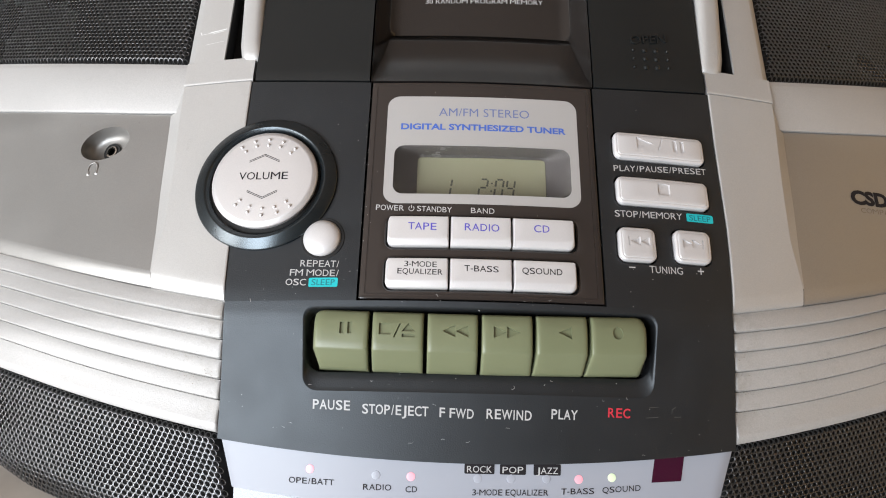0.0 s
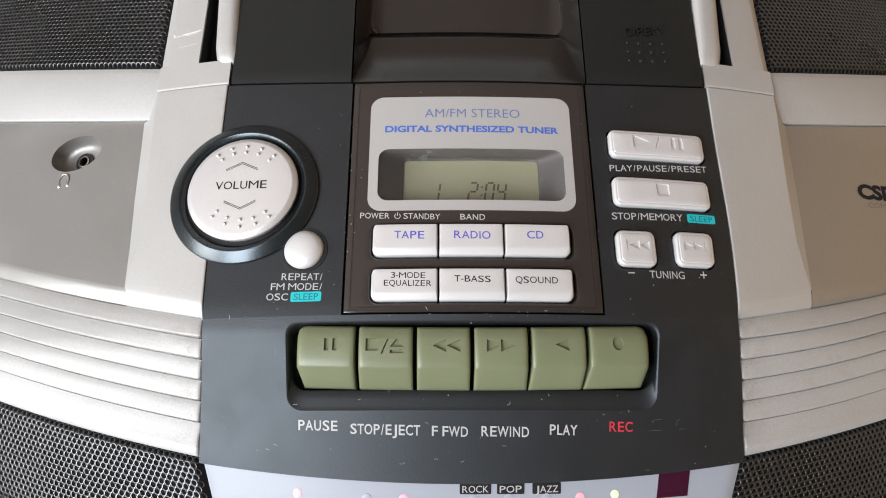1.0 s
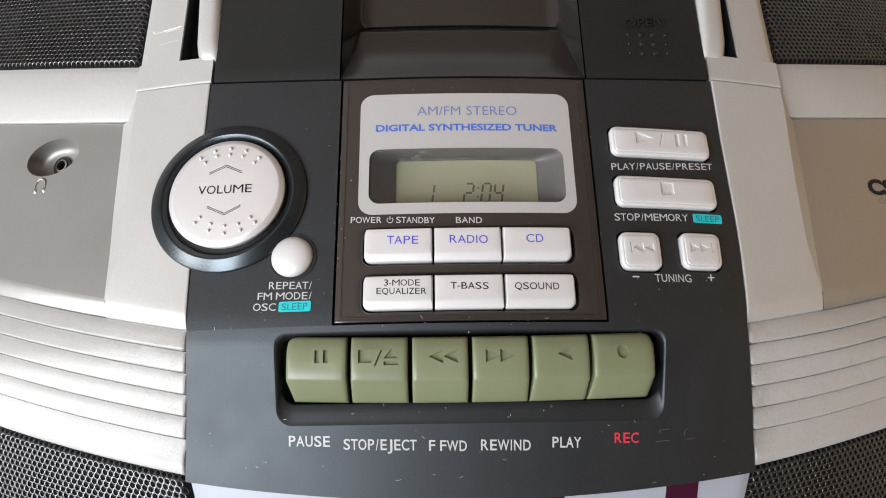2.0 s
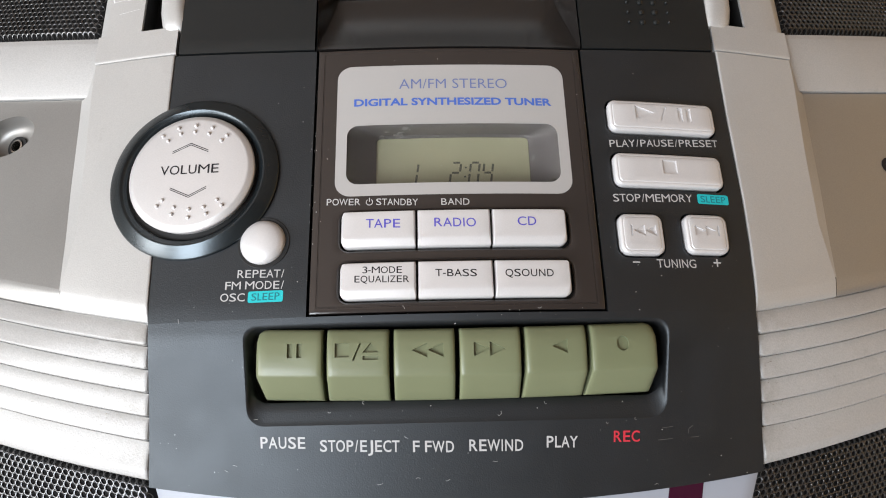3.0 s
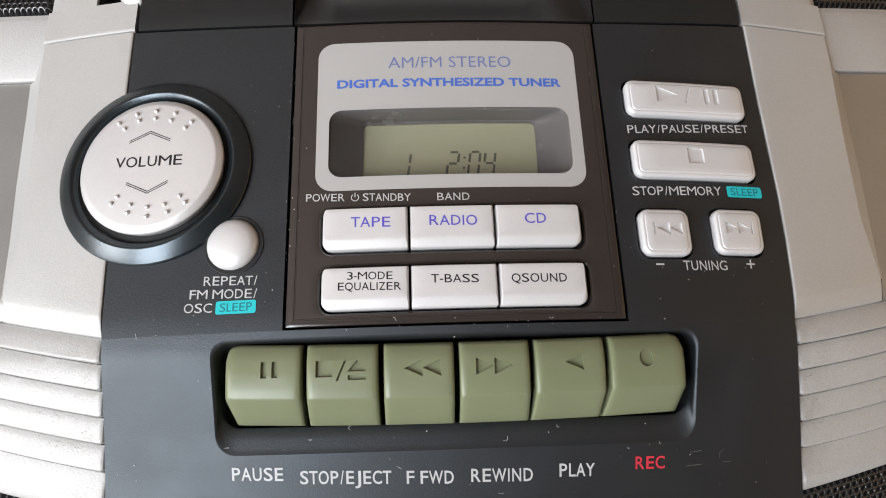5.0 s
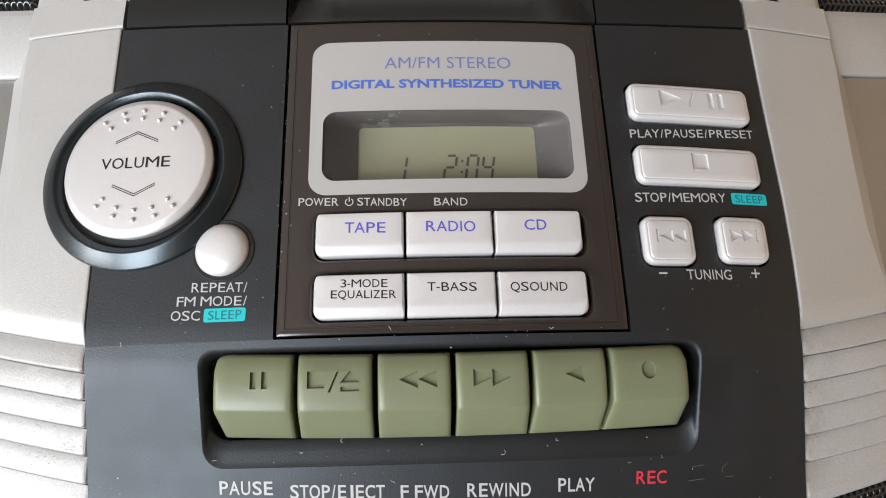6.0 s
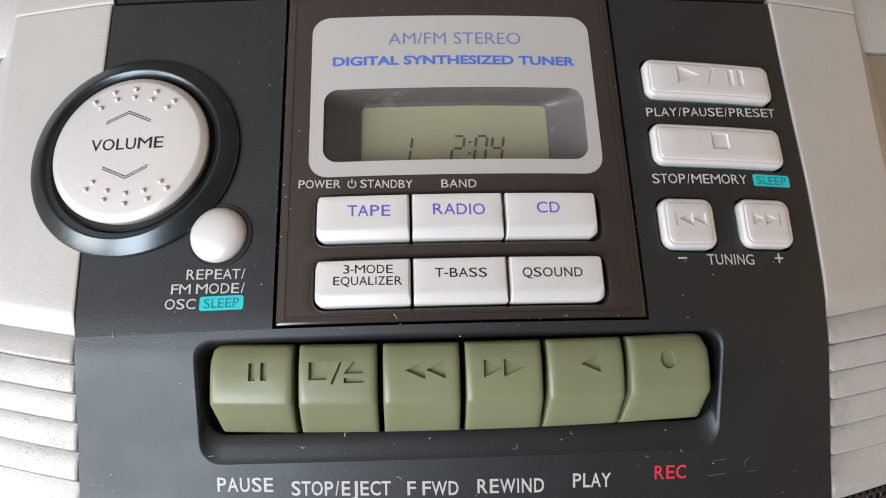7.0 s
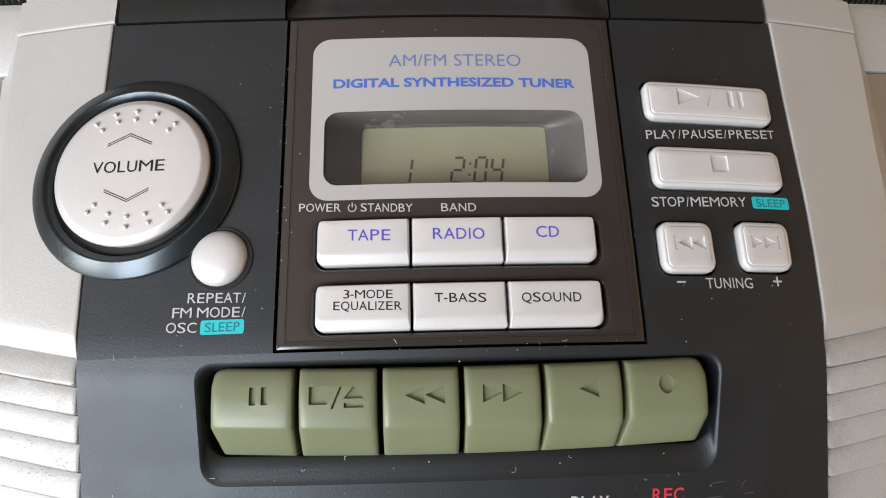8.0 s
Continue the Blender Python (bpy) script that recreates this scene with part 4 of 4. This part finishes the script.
grid(bm, 16, 20, lambda s, t: ((33.5 + 0.8 * t) * (2 * s - 1), 105.1 + 62.7 * t, FLOOR_H))
for side in (-1, 1):
    grid(bm, 5, 10, lambda s, t: (side * (38.5 - 5.0 * t * (1 - s)), 79.2 + 25.9 * t, 0.3 + (FLOOR_H - 0.3) * (t + 0.10 * math.sin(math.pi * t)) * (1 - s)))
    grid(bm, 5, 20, lambda s, t: (side * (33.5 + 0.8 * t + (5.0 - 0.8 * t) * s), 105.1 + 62.7 * t, FLOOR_H + (0.3 - FLOOR_H) * s))
skirt(bm, 3)
lid = part("lid_window", bm, SMOKE, stereo, "smoky glossy sunken window of the disc lid", smooth=70)
lettering("30 RANDOM PROGRAM MEMORY", (-21.0, 119.9), (24.1, 121.1), 2.0, WHITE, lid, FLOOR_H + 0.08)
lettering("1BIT DUAL D/A CONVERTER", (-18.7, 123.6), (21.8, 124.8), 2.0, WHITE, lid, FLOOR_H + 0.08)
lettering("OPEN", (53.6, 98.2), (67.4, 100.4), 3.4, LIDBLACK, bpy.data.objects["lid_wing.001"], 0.6, grotesque=False, rise=0.75)
for i in range(4):
    for j in range(3):
        part("raised_dot", disc(54.4 + i * 4.3, 95.6 - j * 3.6 + i * 0.3, [(r * (0.55 if i in (0, 3) else 1), h) for r, h in ((0.95, 0.6), (0.85, 1.1), (0.4, 1.45), (0.1, 1.55))], n=12), LIDBLACK, bpy.data.objects["lid_wing.001"])

# ---- carrying handle ----
for side in (-1, 1):
    bm = bmesh.new()
    play = 0.6 if side > 0 else 0  # the arm sits off the middle of its slot
    prof = rrect(0, 0, 8.6 + 2 * play, 9.0, 3.4, 5, 2)
    rings = []
    for t, v in enumerate((89.2, 89.5, 90.6, 93, 97, 105, 120, 140, 166)):
        k = (0.4, 0.75, 0.93, 1, 1, 1, 1, 1, 1)[t]
        hh = lin(v, [(89, -2.0), (97, -1.0), (120, 0.0), (166, 3.0)])
        cu = lin(v, [(89, 82.6), (97, 83.9), (120, 85.2), (166, 86)])
        rings.append([bm.verts.new(P(side * (cu + 1.8 * play + x * k), v, hh - 1.5 + y * k)) for x, y in prof])
    for a, b in zip(rings, rings[1:]):
        bridge(bm, a, b)
    bm.faces.new(rings[0])
    bm.faces.new(rings[-1])
    part("handle_arm", bm, SILVER, stereo, "satin silver arm of the carrying handle", smooth=60)
bm = bmesh.new()
rings = [[bm.verts.new(P(u, 166 + x, 3 - 1.5 + y)) for x, y in rrect(0, 0, 9, 9, 3.4, 5, 2)] for u in range(-90, 91, 10)]
for a, b in zip(rings, rings[1:]):
    bridge(bm, a, b)
bm.faces.new(rings[0])
bm.faces.new(rings[-1])
part("handle_bar", bm, SILVER, stereo, "satin silver bar of the carrying handle", smooth=60)

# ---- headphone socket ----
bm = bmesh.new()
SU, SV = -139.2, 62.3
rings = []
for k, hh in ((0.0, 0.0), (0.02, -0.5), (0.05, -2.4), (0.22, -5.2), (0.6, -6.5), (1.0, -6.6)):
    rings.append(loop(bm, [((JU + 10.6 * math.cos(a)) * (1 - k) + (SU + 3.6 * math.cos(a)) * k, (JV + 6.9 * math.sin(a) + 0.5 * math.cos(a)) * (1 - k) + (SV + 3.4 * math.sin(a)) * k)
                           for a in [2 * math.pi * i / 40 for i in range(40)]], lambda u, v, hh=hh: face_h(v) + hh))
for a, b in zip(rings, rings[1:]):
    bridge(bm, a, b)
# the bowl is the case's silver; its inner shade is put into the colour
sock = part("socket_bowl", bm, mat("socket_silver_shaded", (0.25, 0.24, 0.225), 0.42, metal=0.5, vary=0.1), stereo, "scooped silver bowl of the headphone socket", smooth=60)
hb = face_h(SV)
part("socket_sleeve", disc(SU, SV, [(3.7, hb - 6.8), (3.6, hb - 6.1), (2.5, hb - 5.9), (2.3, hb - 7.5)], n=32, close=False), DARK, sock, "black plastic sleeve")
part("socket_ring", disc(SU, SV, [(2.4, hb - 6.9), (2.3, hb - 5.5), (1.75, hb - 5.4), (1.65, hb - 6.5), (1.6, hb - 8.6)], n=32, close=False), CHROME, sock, "bright metal ring")
part("socket_hole", disc(SU, SV, [(3.8, hb - 8.6), (1, hb - 8.6)], n=24), DARK, sock)
bm = bmesh.new()
pts = [(-142.2 + 2.1 * math.cos(radians(a)), 52.8 + 2.6 * math.sin(radians(a))) for a in range(-20, 201, 20)]
grid(bm, len(pts) - 1, 6, lambda s, t: (lambda a: (-142.2 + (2.1 + 0.35 * math.cos(math.pi * t)) * math.cos(a), 52.8 + (2.6 + 0.35 * math.cos(math.pi * t)) * math.sin(a),
                                                    face_h(53) + 0.42 * math.sin(math.pi * t)))(radians(-20 + 220 * s)))
for x in (-144.0, -140.4):
    grid(bm, 6, 6, lambda s, t: (x + 0.75 * (2 * s - 1), 51.2 + 1.1 * (2 * t - 1), face_h(52) + 0.6 * math.sin(math.pi * t) * math.sin(math.pi * s)))
part("headphone_sign", bm, SILVER_SHADED, bpy.data.objects["wing_face"], "embossed silver headphone sign", smooth=60)
fr = bpy.data.objects["wing_face.001"]
lettering("CSD", (138.6, 46.9), (157.5, 48.2), 5.2, INK, fr, lambda u, v: face_h(v) + 0.1, bold=0.05, grotesque=False)
lettering("COMPACT DISC", (142.2, 43.6), (172, 46.2), 2.0, GRIME, fr, lambda u, v: face_h(v) + 0.1)

# ---- wear: scuffs, grime and lint ----
rng = random.Random(5)
bm = bmesh.new()
for a, b, w in (((-104.5, 103.4), (-99.5, 104.0), 0.18), ((-101.0, 104.0), (-94.5, 105.0), 0.45), ((-100.0, 103.4), (-95.5, 104.2), 0.22), ((-104.9, 104.6), (-104.3, 103.3), 0.4), ((-102.0, 98.6), (-95.0, 99.5), 0.14)):
    line(bm, a, b, w, 0.36)
part("scuffs", bm, SCUFF, bpy.data.objects["upper_cheek"], smooth=0)

bm = bmesh.new()
for k in range(230):
    u, v = rng.uniform(-79, 79), rng.uniform(-46, 76)
    if (u + 71) ** 2 + (v - 40) ** 2 < 26 ** 2 or (abs(u) < 52 and -22 < v < -2) or (42 < u < 77 and 14 < v < 62) or (abs(u) < 31 and 2 < v < 28):
        continue
    r = rng.choice((0.04, 0.05, 0.06, 0.075, 0.09, 0.13))
    q = rng.uniform(0, 3)
    flat(bm, [(u + r * math.cos(q + a) * rng.uniform(0.7, 1.5), v + r * math.sin(q + a)) for a in (0, 1.2, 2.5, 3.8, 5.0)], 0.24)
for k in range(12):
    u, v = rng.uniform(-75, 75), rng.uniform(-46, -23) if k < 9 else rng.uniform(-3, 2)
    a = rng.uniform(0, 6.3)
    p = (u, v)
    for i in range(4):
        n = (p[0] + 0.3 * math.cos(a), p[1] + 0.3 * math.sin(a))
        line(bm, p, n, 0.06, 0.26)
        p, a = n, a + rng.uniform(-0.3, 0.9)
for u, v, size, turn in ((10.0, -25.6, 0.3, 2.0), (22.0, -22.4, 0.18, 0.4), (-33.3, -23.8, 0.16, 1.2), (-23.9, -21.3, 0.2, -0.6), (46.1, -26.9, 0.16, 0.2), (38.3, -27.9, 0.16, 0.9)):
    p, a = (u - size, v + size), turn - 2.4
    for i in range(6):
        q = (p[0] + size * math.cos(a), p[1] + size * math.sin(a))
        line(bm, p, q, 0.07, 0.28)
        p, a = q, a + 0.5
for u, v in ((-0.9, -2.9), (42.4, -22.7), (-7.3, -22.7), (-37.3, 19.0), (-40.9, 8.9)):
    flat(bm, [(u + 0.17 * math.cos(a), v + 0.13 * math.sin(a)) for a in (0, 1.2, 2.5, 3.8, 5.0)], 0.26)
for k in range(46):
    side, v = rng.choice((-1, -1, 1)), rng.uniform(0, 76)
    u, r = side * (38.1 + rng.gauss(0, 0.5)), rng.choice((0.05, 0.06, 0.09))
    if k > 33:
        u, v = rng.uniform(-36, 36), -0.2 + rng.gauss(0, 0.5)
    flat(bm, [(u + r * math.cos(a), v + r * 1.3 * math.sin(a)) for a in (0, 1.2, 2.5, 3.8, 5.0)], 0.26)
tagged(part("dust", bm, LINT, None, smooth=0), "fine pale dust and lint on the black panel", "dust", kind="stuff")


def rib_height(u, v):
    """Height of the ribbed wing at a place on it."""
    side = -1 if u < 0 else 1
    for i in range(6):
        a, b = slat_line(i, u, side), slat_line(i + 1, u, side)
        if b < v <= a:
            return lin((a - v) / (a - b), LAST_RIB if i == 5 else RIB_CUT)
    return 0.0


bm = bmesh.new()
for cu, cv, wide, high, count in ((-94.9, -16.6, 3.2, 0.9, 34), (-94.2, -22.6, 3.0, 1.0, 40), (-86.2, -21.8, 1.4, 0.9, 16), (-117.9, -19.5, 2.0, 0.8, 8), (-90.0, -9.5, 4.0, 1.0, 10),
                                 (85.5, -13.5, 1.6, 0.6, 14), (87.7, -18.4, 1.8, 0.5, 16), (89.5, -24.0, 2.6, 0.5, 20), (93.0, -31.0, 3.0, 0.7, 10)):
    for k in range(count):
        u, v, r = cu + rng.gauss(0, wide), cv + rng.gauss(0, high), rng.choice((0.05, 0.07, 0.09, 0.13))
        if abs(u) > 82.5 and rib_height(u, v) > -1.7:
            flat(bm, [(u + r * rng.uniform(1, 2.2) * math.cos(a), v + r * 0.7 * math.sin(a)) for a in (0, 1.2, 2.5, 3.8, 5.0)], rib_height(u, v) + 0.06)
tagged(part("grime", bm, GRIME, stereo, "brown grime specks on the silver ribs", smooth=0), kind="stuff")
